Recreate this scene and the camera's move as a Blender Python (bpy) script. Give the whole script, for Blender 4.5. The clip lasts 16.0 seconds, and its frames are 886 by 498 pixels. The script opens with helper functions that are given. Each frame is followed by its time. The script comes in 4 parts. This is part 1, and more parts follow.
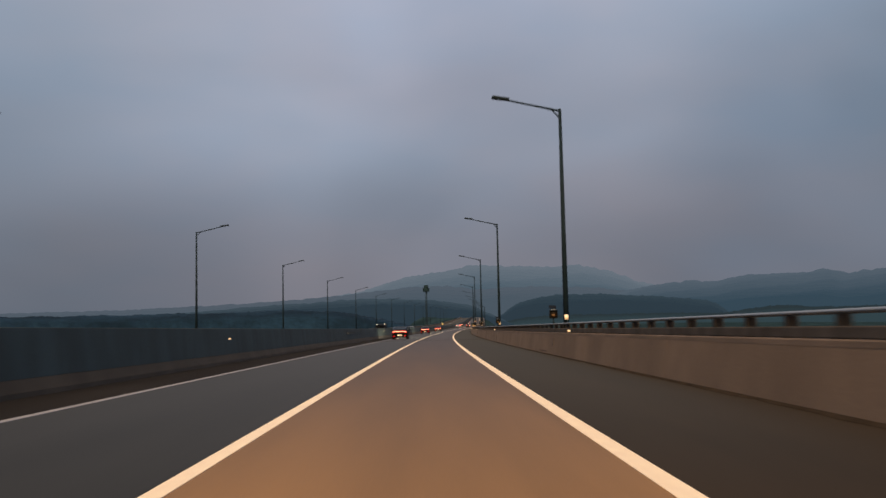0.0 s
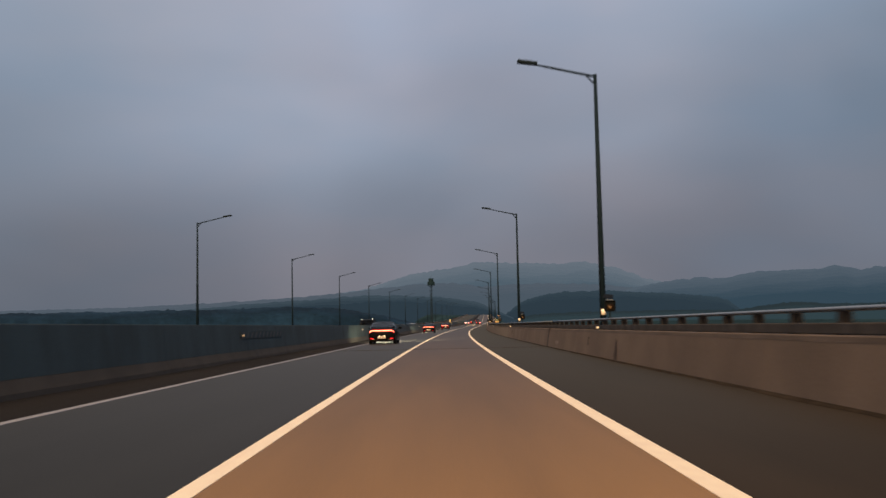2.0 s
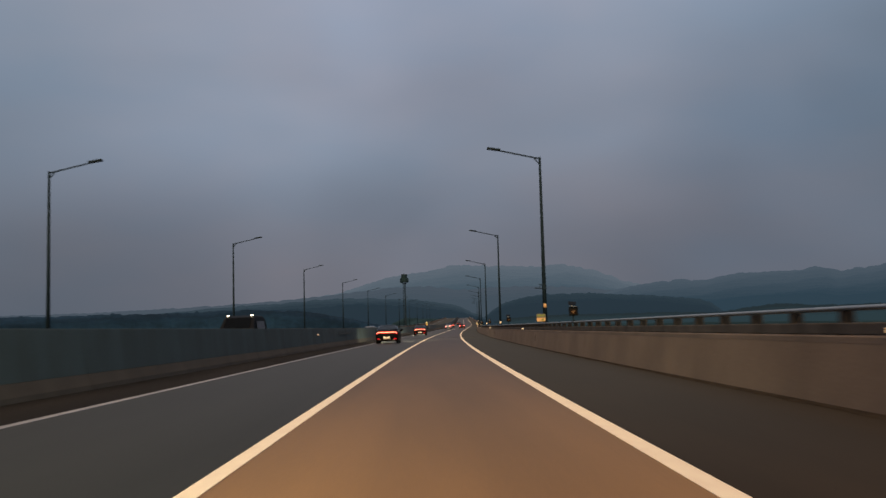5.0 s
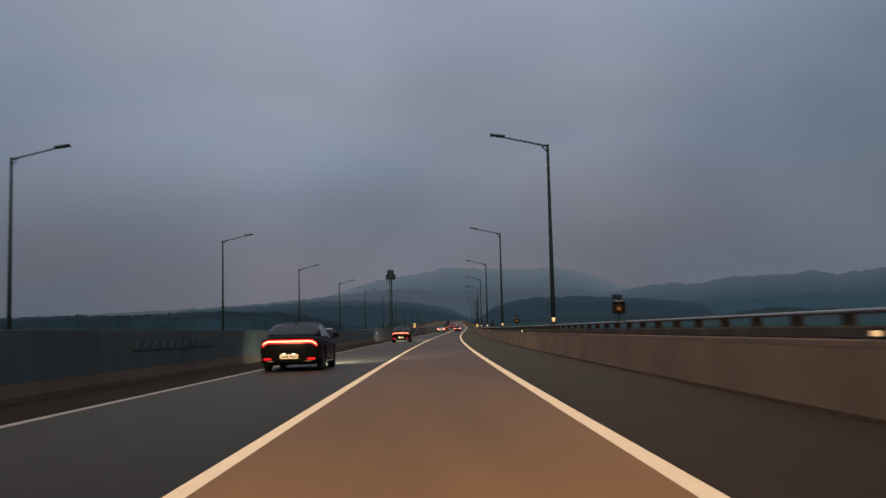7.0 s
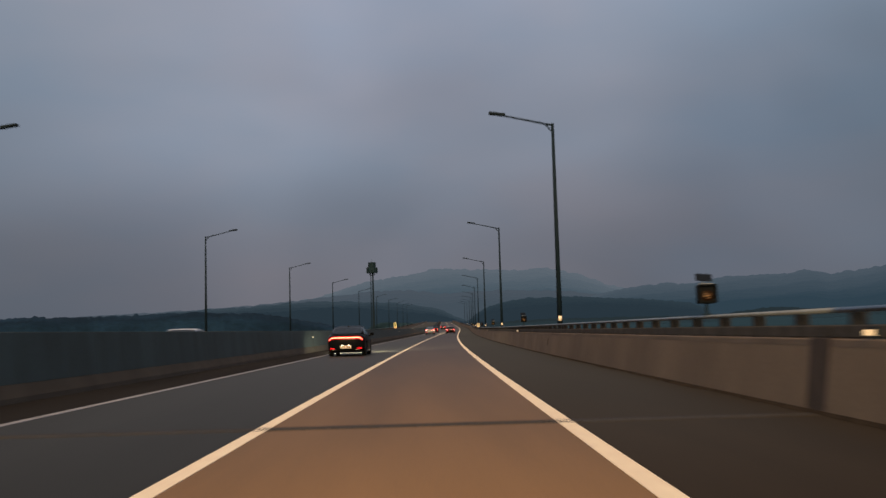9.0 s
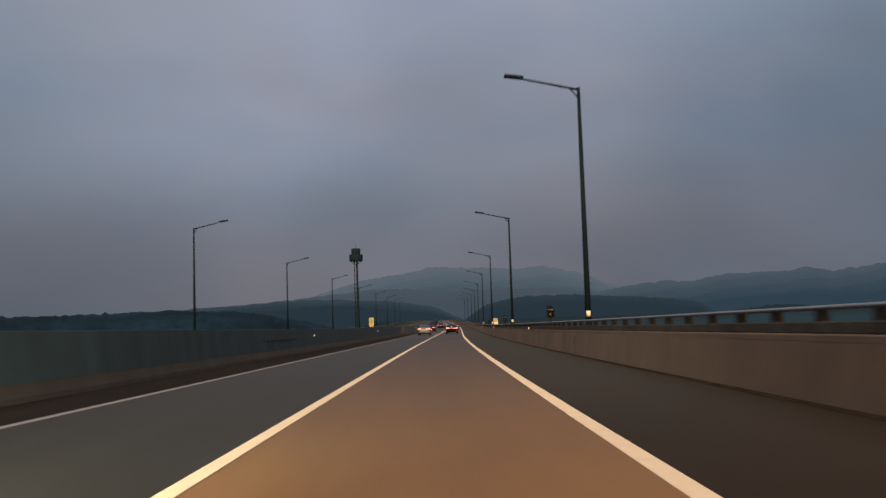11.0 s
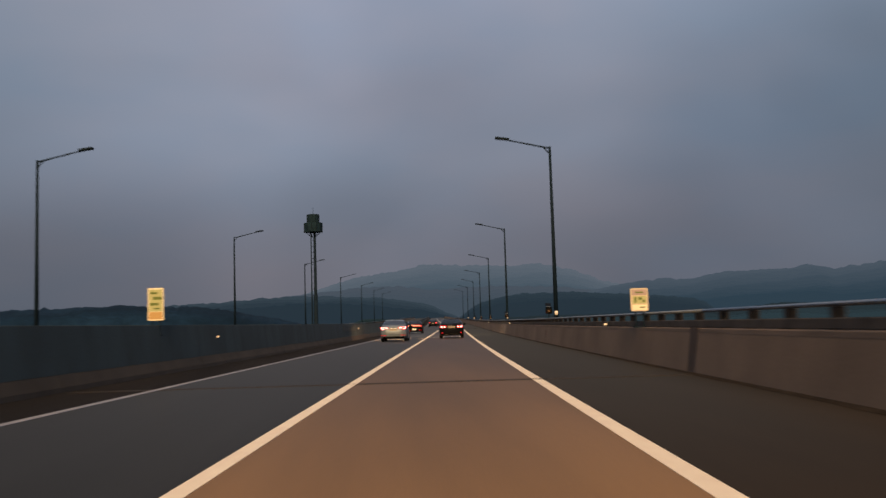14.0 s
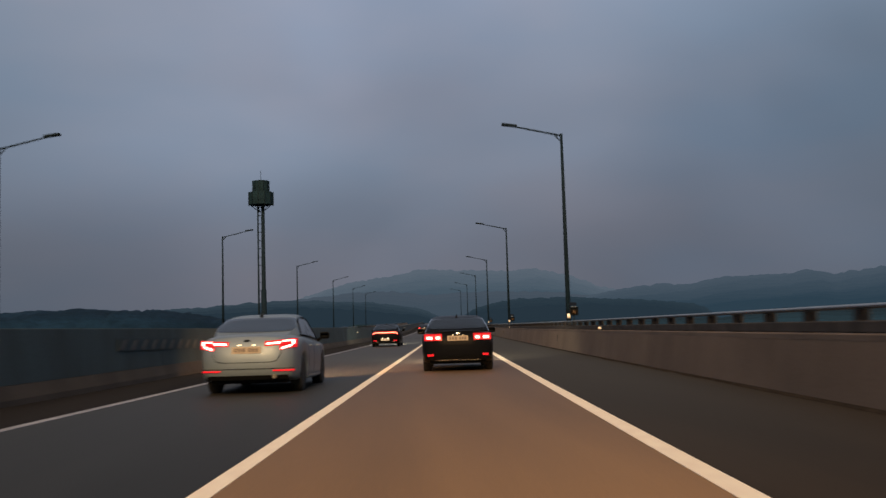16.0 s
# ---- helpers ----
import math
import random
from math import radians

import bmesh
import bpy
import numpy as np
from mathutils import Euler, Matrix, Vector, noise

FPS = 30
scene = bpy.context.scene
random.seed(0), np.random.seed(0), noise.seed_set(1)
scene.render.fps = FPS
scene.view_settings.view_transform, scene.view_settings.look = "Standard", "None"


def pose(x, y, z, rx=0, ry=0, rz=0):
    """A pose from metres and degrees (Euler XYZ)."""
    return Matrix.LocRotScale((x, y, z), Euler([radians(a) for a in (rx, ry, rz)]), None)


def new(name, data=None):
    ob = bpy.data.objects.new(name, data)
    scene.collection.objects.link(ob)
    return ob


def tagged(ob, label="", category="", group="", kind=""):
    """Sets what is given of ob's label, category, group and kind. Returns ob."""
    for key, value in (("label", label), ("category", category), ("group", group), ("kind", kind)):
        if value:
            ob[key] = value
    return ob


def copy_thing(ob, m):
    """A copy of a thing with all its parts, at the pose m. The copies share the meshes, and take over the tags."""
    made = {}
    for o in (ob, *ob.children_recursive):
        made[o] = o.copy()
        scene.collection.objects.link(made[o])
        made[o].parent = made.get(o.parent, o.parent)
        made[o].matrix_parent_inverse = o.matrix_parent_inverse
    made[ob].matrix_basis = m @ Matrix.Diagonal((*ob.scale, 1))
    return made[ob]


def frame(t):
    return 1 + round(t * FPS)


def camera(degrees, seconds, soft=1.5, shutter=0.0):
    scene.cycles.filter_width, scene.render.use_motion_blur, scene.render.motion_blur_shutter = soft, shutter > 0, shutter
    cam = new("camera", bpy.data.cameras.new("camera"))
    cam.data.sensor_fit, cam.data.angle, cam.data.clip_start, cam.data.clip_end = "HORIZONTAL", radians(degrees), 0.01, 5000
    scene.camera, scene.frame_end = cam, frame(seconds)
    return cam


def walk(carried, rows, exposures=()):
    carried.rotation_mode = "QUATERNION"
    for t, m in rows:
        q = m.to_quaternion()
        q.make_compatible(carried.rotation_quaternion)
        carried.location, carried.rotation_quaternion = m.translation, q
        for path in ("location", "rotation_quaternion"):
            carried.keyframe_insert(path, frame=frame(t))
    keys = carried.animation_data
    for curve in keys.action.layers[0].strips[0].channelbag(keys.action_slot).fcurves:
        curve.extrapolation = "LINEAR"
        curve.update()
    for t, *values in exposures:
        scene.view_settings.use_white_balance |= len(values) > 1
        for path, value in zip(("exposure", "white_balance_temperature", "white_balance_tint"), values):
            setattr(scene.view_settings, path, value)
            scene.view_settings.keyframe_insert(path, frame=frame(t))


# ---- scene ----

# ---- camera: driver's view from the near lane, 24 m/s along the viaduct ----
cam = camera(49.0, 16.0, soft=1.5, shutter=0.35)
PATH = [
    (0.0, 0.141, -0.589, 1.108, -0.889, 4.740, 1.194),
    (0.5, 0.143, 11.517, 1.109, -0.870, 4.733, 1.307),
    (1.0, 0.164, 23.695, 1.112, -0.734, 4.706, 1.371),
    (1.5, 0.174, 35.887, 1.117, -0.543, 4.660, 1.294),
    (2.0, 0.174, 47.938, 1.124, -0.572, 4.605, 1.202),
    (2.5, 0.241, 59.830, 1.133, -0.773, 4.608, 1.294),
    (3.0, 0.330, 71.576, 1.145, -1.020, 4.676, 1.336),
    (3.5, 0.475, 83.288, 1.159, -1.260, 4.643, 1.399),
    (4.0, 0.653, 94.999, 1.175, -1.634, 4.712, 1.509),
    (4.2, 0.746, 99.718, 1.182, -1.797, 4.728, 1.532),
    (6.3, 1.996, 149.722, 1.286, -2.179, 4.918, 1.520),
    (6.5, 2.149, 154.519, 1.299, -2.329, 4.863, 1.478),
    (7.0, 2.565, 166.525, 1.333, -2.506, 4.995, 1.365),
    (7.5, 2.989, 178.531, 1.370, -2.739, 4.933, 1.297),
    (8.0, 3.502, 190.515, 1.411, -2.964, 4.886, 1.345),
    (8.5, 4.089, 202.643, 1.456, -3.199, 4.931, 1.547),
    (9.0, 4.652, 214.974, 1.505, -3.109, 5.071, 1.604),
    (9.5, 5.149, 227.462, 1.558, -2.791, 5.002, 1.384),
    (9.7, 5.355, 232.392, 1.580, -2.780, 4.964, 1.443),
    (11.8, 8.009, 284.332, 1.855, -3.653, 5.038, 1.855),
    (12.0, 8.302, 289.317, 1.885, -3.712, 5.034, 1.819),
    (12.5, 9.061, 301.810, 1.965, -3.877, 5.151, 1.690),
    (13.0, 9.782, 314.297, 2.049, -3.692, 5.002, 1.625),
    (13.5, 10.492, 326.452, 2.135, -3.617, 5.013, 1.631),
    (14.0, 11.221, 338.578, 2.226, -3.688, 4.900, 1.719),
    (14.5, 12.022, 350.980, 2.324, -3.796, 5.112, 1.681),
    (15.0, 12.809, 363.312, 2.426, -3.922, 5.104, 1.762),
    (15.5, 13.552, 375.031, 2.529, -3.963, 5.184, 1.724),
    (16.0, 14.321, 386.508, 2.624, -3.998, 5.228, 1.684),
]
walk(cam, [(t, pose(x, y, z, 90 + pitch, 0, yaw) @ pose(0, 0, 0, 0, 0, -roll)) for t, x, y, z, yaw, pitch, roll in PATH],
     exposures=[(0.0, 0.33, 6970, 12), (2.5, 0.3, 6950, 12), (3.0, 0.25, 6910, 12), (3.5, 0.08, 6750, 10), (8.0, 0.03, 6890, 11), (12.0, 0.0, 6970, 12), (14.0, -0.02, 6830, 13), (15.5, -0.04, 6610, 11), (16.0, -0.05, 6540, 10)])

# ---- world: overcast dusk, and a warm lamp in place of the headlights ----
world = bpy.data.worlds.new("dusk_sky")
scene.world = world
world.use_nodes = True
wn, wl = world.node_tree.nodes, world.node_tree.links
wn.clear()
w_out = wn.new("ShaderNodeOutputWorld")
w_bg = wn.new("ShaderNodeBackground")
w_tc = wn.new("ShaderNodeTexCoord")
w_sep = wn.new("ShaderNodeSeparateXYZ")
w_map = wn.new("ShaderNodeMapping")
w_map.inputs["Scale"].default_value = (1.0, 1.0, 2.0)
w_map.inputs["Location"].default_value = (0.3, 0.1, 0.45)
w_ns = wn.new("ShaderNodeTexNoise")
w_ns.inputs["Scale"].default_value = 2.1
w_ns.inputs["Detail"].default_value = 2.5
w_ns.inputs["Roughness"].default_value = 0.42
w_ns.inputs["Distortion"].default_value = 0.4
w_ramp = wn.new("ShaderNodeValToRGB")
w_ramp.color_ramp.elements[0].position = 0.0
w_ramp.color_ramp.elements[0].color = (0.136, 0.145, 0.172, 1)
w_ramp.color_ramp.elements[1].position = 1.0
w_ramp.color_ramp.elements[1].color = (0.33, 0.375, 0.455, 1)
for pos, col in ((0.10, (0.154, 0.17, 0.205, 1)), (0.19, (0.176, 0.21, 0.262, 1)), (0.36, (0.246, 0.286, 0.356, 1))):
    w_ramp.color_ramp.elements.new(pos).color = col
w_cl = wn.new("ShaderNodeMapRange")
w_cl.inputs["From Min"].default_value, w_cl.inputs["From Max"].default_value = 0.3, 0.7
w_cl.inputs["To Min"].default_value, w_cl.inputs["To Max"].default_value = 0.80, 1.25
w_mul = wn.new("ShaderNodeVectorMath")
w_mul.operation = "SCALE"
wl.new(w_tc.outputs["Generated"], w_sep.inputs[0])
wl.new(w_tc.outputs["Generated"], w_map.inputs["Vector"])
wl.new(w_map.outputs[0], w_ns.inputs["Vector"])
wl.new(w_sep.outputs["Z"], w_ramp.inputs["Fac"])
wl.new(w_ns.outputs["Fac"], w_cl.inputs["Value"])
wl.new(w_ramp.outputs["Color"], w_mul.inputs[0])
wl.new(w_cl.outputs[0], w_mul.inputs["Scale"])
w_side = wn.new("ShaderNodeMapRange")
w_side.inputs["From Min"].default_value, w_side.inputs["From Max"].default_value = -0.5, 0.5
w_side.inputs["To Min"].default_value, w_side.inputs["To Max"].default_value = 1.0, 1.03
w_mul2 = wn.new("ShaderNodeVectorMath")
w_mul2.operation = "SCALE"
wl.new(w_sep.outputs["X"], w_side.inputs["Value"])
wl.new(w_mul.outputs[0], w_mul2.inputs[0])
wl.new(w_side.outputs[0], w_mul2.inputs["Scale"])
glow_prev = w_mul2.outputs[0]
CLOUD_TONES = (  # direction, how wide (cosine), tone around it, tone in its middle
    ((0.09, 0.985, 0.13), 0.885, (0.90, 0.90, 0.90), (1.07, 1.05, 1.07)),
    ((-0.22, 0.92, 0.36), 0.955, (1, 1, 1), (1.24, 1.21, 1.20)),
    ((-0.42, 0.9, 0.06), 0.945, (1, 1, 1), (0.81, 0.88, 0.93)),
    ((0.36, 0.88, 0.30), 0.93, (1, 1, 1), (1.06, 1.08, 1.09)),
    ((0.46, 0.88, 0.09), 0.955, (1, 1, 1), (0.86, 0.92, 0.96)),
    ((0.02, 0.95, 0.32), 0.985, (1, 1, 1), (0.93, 0.95, 0.97)))
for gd, outer, tone_out, tone_in in CLOUD_TONES:
    w_dot = wn.new("ShaderNodeVectorMath")
    w_dot.operation = "DOT_PRODUCT"
    w_dot.inputs[1].default_value = Vector(gd).normalized()
    w_rng = wn.new("ShaderNodeMapRange")
    w_rng.interpolation_type = "SMOOTHSTEP"
    w_rng.inputs["From Min"].default_value, w_rng.inputs["From Max"].default_value = outer, 1.0
    w_mix = wn.new("ShaderNodeMix")
    w_mix.data_type = "RGBA"
    w_mix.inputs[6].default_value, w_mix.inputs[7].default_value = (*tone_out, 1), (*tone_in, 1)
    w_sc = wn.new("ShaderNodeVectorMath")
    w_sc.operation = "MULTIPLY"
    wl.new(w_tc.outputs["Generated"], w_dot.inputs[0])
    wl.new(w_dot.outputs["Value"], w_rng.inputs["Value"])
    wl.new(w_rng.outputs[0], w_mix.inputs[0])
    wl.new(glow_prev, w_sc.inputs[0])
    wl.new(w_mix.outputs[2], w_sc.inputs[1])
    glow_prev = w_sc.outputs[0]
w_tone = wn.new("ShaderNodeTexNoise")
w_tone.inputs["Scale"].default_value, w_tone.inputs["Detail"].default_value, w_tone.inputs["Roughness"].default_value = 3.4, 4.0, 0.5
w_tmap = wn.new("ShaderNodeMapping")
w_tmap.inputs["Scale"].default_value = (1.0, 1.0, 2.4)
w_tmap.inputs["Location"].default_value = (1.7, 0.4, 0.2)
w_hue = wn.new("ShaderNodeValToRGB")
w_hue.color_ramp.elements[0].position, w_hue.color_ramp.elements[0].color = 0.36, (0.90, 0.975, 1.04, 1)
w_hue.color_ramp.elements[1].position, w_hue.color_ramp.elements[1].color = 0.66, (1.06, 1.02, 1.03, 1)
w_tint = wn.new("ShaderNodeVectorMath")
w_tint.operation = "MULTIPLY"
wl.new(w_tc.outputs["Generated"], w_tmap.inputs["Vector"])
wl.new(w_tmap.outputs[0], w_tone.inputs["Vector"])
wl.new(w_tone.outputs["Fac"], w_hue.inputs["Fac"])
wl.new(glow_prev, w_tint.inputs[0])
wl.new(w_hue.outputs["Color"], w_tint.inputs[1])
wl.new(w_tint.outputs[0], w_bg.inputs["Color"])
w_bg.inputs["Strength"].default_value = 1.0
wl.new(w_bg.outputs[0], w_out.inputs["Surface"])

# Low warm directional lamp from behind, added in place of the driver's headlights.
headlight_fill_data = bpy.data.lights.new("headlight_fill", "SUN")
headlight_fill_data.energy = 4.0
headlight_fill_data.angle = radians(24)
headlight_fill_data.color = (1.0, 0.60, 0.27)
headlight_fill = new("headlight_fill", headlight_fill_data)
headlight_fill.matrix_world = pose(0, -40, 60, 62, 0, -6)


# ---- materials ----
def mat(name, base, rough=0.7, metal=0.0, var=0.25, scale=3.0, fine=60.0, bump=0.15, emit=None, power=0.0, tint=None, coat=0.0, stretch=(1, 1, 1), spec=0.5, sheen=None):
    """A procedural surface: a base colour with broad stains and fine grain, and a fine relief."""
    m = bpy.data.materials.new(name)
    m.use_nodes = True
    nt = m.node_tree
    b = nt.nodes["Principled BSDF"]
    b.inputs["Roughness"].default_value, b.inputs["Metallic"].default_value = rough, metal
    b.inputs["Coat Weight"].default_value = coat
    b.inputs["Coat Roughness"].default_value = 0.06
    b.inputs["Specular IOR Level"].default_value = spec
    b.inputs["Base Color"].default_value = (*base, 1)
    if emit:
        b.inputs["Emission Color"].default_value = (*emit, 1)
        b.inputs["Emission Strength"].default_value = power
    if var > 0:
        tc, mp = nt.nodes.new("ShaderNodeTexCoord"), nt.nodes.new("ShaderNodeMapping")
        mp.inputs["Scale"].default_value = stretch
        n1, n2 = nt.nodes.new("ShaderNodeTexNoise"), nt.nodes.new("ShaderNodeTexNoise")
        n1.inputs["Scale"].default_value, n2.inputs["Scale"].default_value = scale, fine
        n1.inputs["Detail"].default_value, n2.inputs["Detail"].default_value = 5, 3
        mix1, mix2 = nt.nodes.new("ShaderNodeMix"), nt.nodes.new("ShaderNodeMix")
        mix1.data_type = mix2.data_type = "RGBA"
        dark = tuple(c * (1 - var) for c in base)
        lite = tuple(min(1, c * (1 + var)) for c in (tint or base))
        mix1.inputs[6].default_value, mix1.inputs[7].default_value = (*dark, 1), (*lite, 1)
        mix2.blend_type = "OVERLAY"
        mix2.inputs[0].default_value = min(0.9, var * 1.5)
        rmp = nt.nodes.new("ShaderNodeMapRange")
        rmp.inputs["From Min"].default_value, rmp.inputs["From Max"].default_value = 0.32, 0.68
        nt.links.new(tc.outputs["Object"], mp.inputs["Vector"])
        nt.links.new(mp.outputs[0], n1.inputs["Vector"])
        nt.links.new(tc.outputs["Object"], n2.inputs["Vector"])
        nt.links.new(n1.outputs["Fac"], rmp.inputs["Value"])
        nt.links.new(rmp.outputs[0], mix1.inputs[0])
        nt.links.new(mix1.outputs[2], mix2.inputs[6])
        nt.links.new(n2.outputs["Fac"], mix2.inputs[7])
        nt.links.new(mix2.outputs[2], b.inputs["Base Color"])
        if bump > 0:
            bp = nt.nodes.new("ShaderNodeBump")
            bp.inputs["Strength"].default_value, bp.inputs["Distance"].default_value = bump, 0.02
            nt.links.new(n2.outputs["Fac"], bp.inputs["Height"])
            nt.links.new(bp.outputs[0], b.inputs["Normal"])
    if sheen:
        gl, fr, mx = nt.nodes.new("ShaderNodeBsdfGlossy"), nt.nodes.new("ShaderNodeFresnel"), nt.nodes.new("ShaderNodeMixShader")
        gl.inputs["Color"].default_value, gl.inputs["Roughness"].default_value = (*sheen[0], 1), sheen[1]
        fr.inputs["IOR"].default_value = sheen[2]
        nt.links.new(fr.outputs[0], mx.inputs[0])
        nt.links.new(b.outputs[0], mx.inputs[1])
        nt.links.new(gl.outputs[0], mx.inputs[2])
        nt.links.new(mx.outputs[0], nt.nodes["Material Output"].inputs["Surface"])
    return m


# Headlight pool put into the near lane's base colour, faded by the sheen.
LANE_HEADLIT = mat("headlit_lane_asphalt", (0.395, 0.230, 0.093), 0.85, var=0.16, scale=0.5, fine=45, bump=0.35, stretch=(1.6, 0.12, 1), spec=0.0, sheen=((0.17, 0.175, 0.18), 0.45, 1.6))
ASPHALT = mat("worn_asphalt", (0.028, 0.031, 0.032), 0.88, var=0.22, scale=0.5, fine=45, bump=0.35, stretch=(1.6, 0.12, 1), spec=0.0, sheen=((0.185, 0.185, 0.178), 0.45, 1.22))
SHOULDER = mat("shoulder_asphalt", (0.037, 0.026, 0.017), 0.92, var=0.25, scale=0.5, fine=45, bump=0.35, stretch=(1.4, 0.15, 1), spec=0.0, sheen=((0.145, 0.138, 0.118), 0.5, 1.2))
# White paint with the headlights' warm tint put into its base colour.
PAINT_LINE = mat("headlit_road_paint", (0.97, 0.84, 0.63), 0.6, var=0.08, scale=6, fine=50, bump=0.2)
# Same paint beyond the headlights, with the missing light put into a grey base.
PAINT_UNLIT = mat("unlit_road_paint", (0.26, 0.27, 0.30), 0.7, var=0.2, scale=4, fine=50, bump=0.2)
CONCRETE = mat("barrier_concrete", (0.143, 0.107, 0.079), 0.9, var=0.20, scale=0.7, fine=25, bump=0.25, stretch=(1, 0.6, 0.6))
# Parapet top above the headlight cutoff: its dimness is put into the colour.
CONCRETE_CUTOFF = mat("cutoff_dark_concrete", (0.108, 0.083, 0.066), 0.92, var=0.22, scale=1.1, fine=25, bump=0.25, stretch=(1, 0.5, 1))
# Headlight spill on the median's foot, put into a browner base colour.
PLINTH_HEADLIT = mat("headlit_median_plinth", (0.034, 0.030, 0.026), 0.92, var=0.3, scale=0.9, fine=25, bump=0.25)
RAIL_LOWER = mat("dull_brown_rail", (0.072, 0.066, 0.060), 0.8, var=0.25, scale=2, fine=40, bump=0.1, spec=0.1)
POST_DARK = mat("dark_rail_post", (0.034, 0.033, 0.034), 0.8, var=0.3, scale=3, fine=40, bump=0.1, spec=0.1)
COVER_BROWN = mat("brown_joint_cover", (0.040, 0.028, 0.023), 0.85, var=0.25, scale=3, fine=60)
VERGE = mat("dark_verge_asphalt", (0.014, 0.013, 0.012), 0.95, var=0.3, scale=0.6, fine=40, bump=0.35, stretch=(1.4, 0.15, 1), spec=0.1)
# Grit colour that also holds the shadow edge where wall meets shoulder.
GRIT_SHADE = mat("grit_and_foot_shade", (0.032, 0.026, 0.020), 0.98, var=0.35, scale=3, fine=40, bump=0.4, spec=0.05)
CONCRETE_OLD = mat("median_concrete", (0.028, 0.052, 0.064), 0.92, var=0.25, scale=0.9, fine=25, bump=0.25, stretch=(1, 1, 0.3))
STEEL_RAIL = mat("galvanised_rail", (0.20, 0.24, 0.28), 0.45, 0.4, var=0.12, scale=4, fine=70, bump=0.05)
STEEL_DARK = mat("dark_weathered_steel", (0.008, 0.019, 0.032), 0.7, 0.0, var=0.2, scale=2, fine=60, bump=0.05, spec=0.08)
RUBBER_JOINT = mat("joint_rubber", (0.030, 0.028, 0.026), 0.8, var=0.25, scale=6, fine=80)
JOINT_STEEL = mat("joint_steel", (0.032, 0.030, 0.029), 0.7, 0.2, var=0.25, scale=6, fine=60, spec=0.2)
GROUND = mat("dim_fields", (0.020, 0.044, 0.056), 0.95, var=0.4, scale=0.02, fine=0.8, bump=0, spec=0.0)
# Woodland with the blue of the distance haze put into its base colour.
FOREST = mat("haze_blue_forest", (0.008, 0.026, 0.052), 0.95, var=0.4, scale=0.02, fine=0.25, bump=0, spec=0.05)

# Distance haze painted as an even glow over a near-black slope.
def haze_glow(name, colour):
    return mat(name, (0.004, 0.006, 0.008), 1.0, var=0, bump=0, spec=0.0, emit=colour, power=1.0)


# ---- the line of the road ----
CX, CZ = (11.696, 9.408, -5.746), (1.046, 0.608)
S_END = 600.0


def road_x(s):
    u = min(max(s, -150), S_END) / 400
    x = CX[0] * u ** 2 + CX[1] * u ** 3 + CX[2] * u ** 4
    if s > S_END:
        x += (s - S_END) * (2 * CX[0] * u + 3 * CX[1] * u ** 2 + 4 * CX[2] * u ** 3) / 400
    return x


def road_z(s):
    u = min(max(s, -150), S_END) / 400
    z = CZ[0] * u ** 2 + CZ[1] * u ** 3
    if s > S_END:
        z += (s - S_END) * (2 * CZ[0] * u + 3 * CZ[1] * u ** 2) / 400
    return z


def road_heading(s):
    return math.degrees(math.atan2(road_x(s - 1) - road_x(s + 1), 2))


def place(s, x, z=0.0, turn=0.0):
    """The pose at s metres along the road, x to the right of the lane's middle, facing along the road."""
    return pose(road_x(s) + x, s, road_z(s) + z, 0, 0, road_heading(s) + turn)


def mesh_of(name, bm, material, smooth=False):
    me = bpy.data.meshes.new(name)
    bm.normal_update()
    if smooth:
        for f in bm.faces:
            f.smooth = True
    bm.to_mesh(me)
    bm.free()
    me.materials.append(material)
    return me


def part(name, bm, material, parent=None, label="", smooth=False):
    ob = new(name, mesh_of(name, bm, material, smooth))
    if parent:
        ob.parent = parent
    if label:
        ob["label"] = label
    return ob


def sweep(profile, s0, s1, step=8.0, closed=True):
    """A bar of constant section along the road: profile is a list of (x, z)."""
    bm = bmesh.new()
    n = max(1, round((s1 - s0) / step))
    rows = []
    for i in range(n + 1):
        s = s0 + (s1 - s0) * i / n
        rows.append([bm.verts.new((road_x(s) + x, s, road_z(s) + z)) for x, z in profile])
    k = len(profile)
    for a, b in zip(rows, rows[1:]):
        for j in range(k if closed else k - 1):
            bm.faces.new((a[j], a[(j + 1) % k], b[(j + 1) % k], b[j]))
    if closed:
        bm.faces.new(rows[0][::-1])
        bm.faces.new(rows[-1])
    bmesh.ops.recalc_face_normals(bm, faces=bm.faces)
    return bm


def box(bm, cx, cy, cz, sx, sy, sz, bevel=0.0, m=None):
    r = bmesh.ops.create_cube(bm, size=1.0)
    bmesh.ops.scale(bm, vec=(sx, sy, sz), verts=r["verts"])
    if bevel > 0:
        es = list({e for v in r["verts"] for e in v.link_edges})
        rb = bmesh.ops.bevel(bm, geom=es, offset=bevel, segments=2, affect="EDGES", profile=0.6)
        vs = list({v for f in rb["faces"] for v in f.verts} | {v for v in r["verts"] if v.is_valid})
    else:
        vs = r["verts"]
    bmesh.ops.translate(bm, vec=(cx, cy, cz), verts=vs)
    if m is not None:
        bmesh.ops.transform(bm, matrix=m, verts=vs)
    return vs


def tube(bm, p0, p1, r0, r1=None, seg=12):
    r1 = r0 if r1 is None else r1
    p0, p1 = Vector(p0), Vector(p1)
    d = p1 - p0
    rot = d.to_track_quat("Z", "Y").to_matrix().to_4x4()
    m = Matrix.Translation((p0 + p1) / 2) @ rot
    return bmesh.ops.create_cone(bm, cap_ends=True, segments=seg, radius1=r0, radius2=r1, depth=d.length, matrix=m)["verts"]


S0, S1 = -60.0, 1150.0


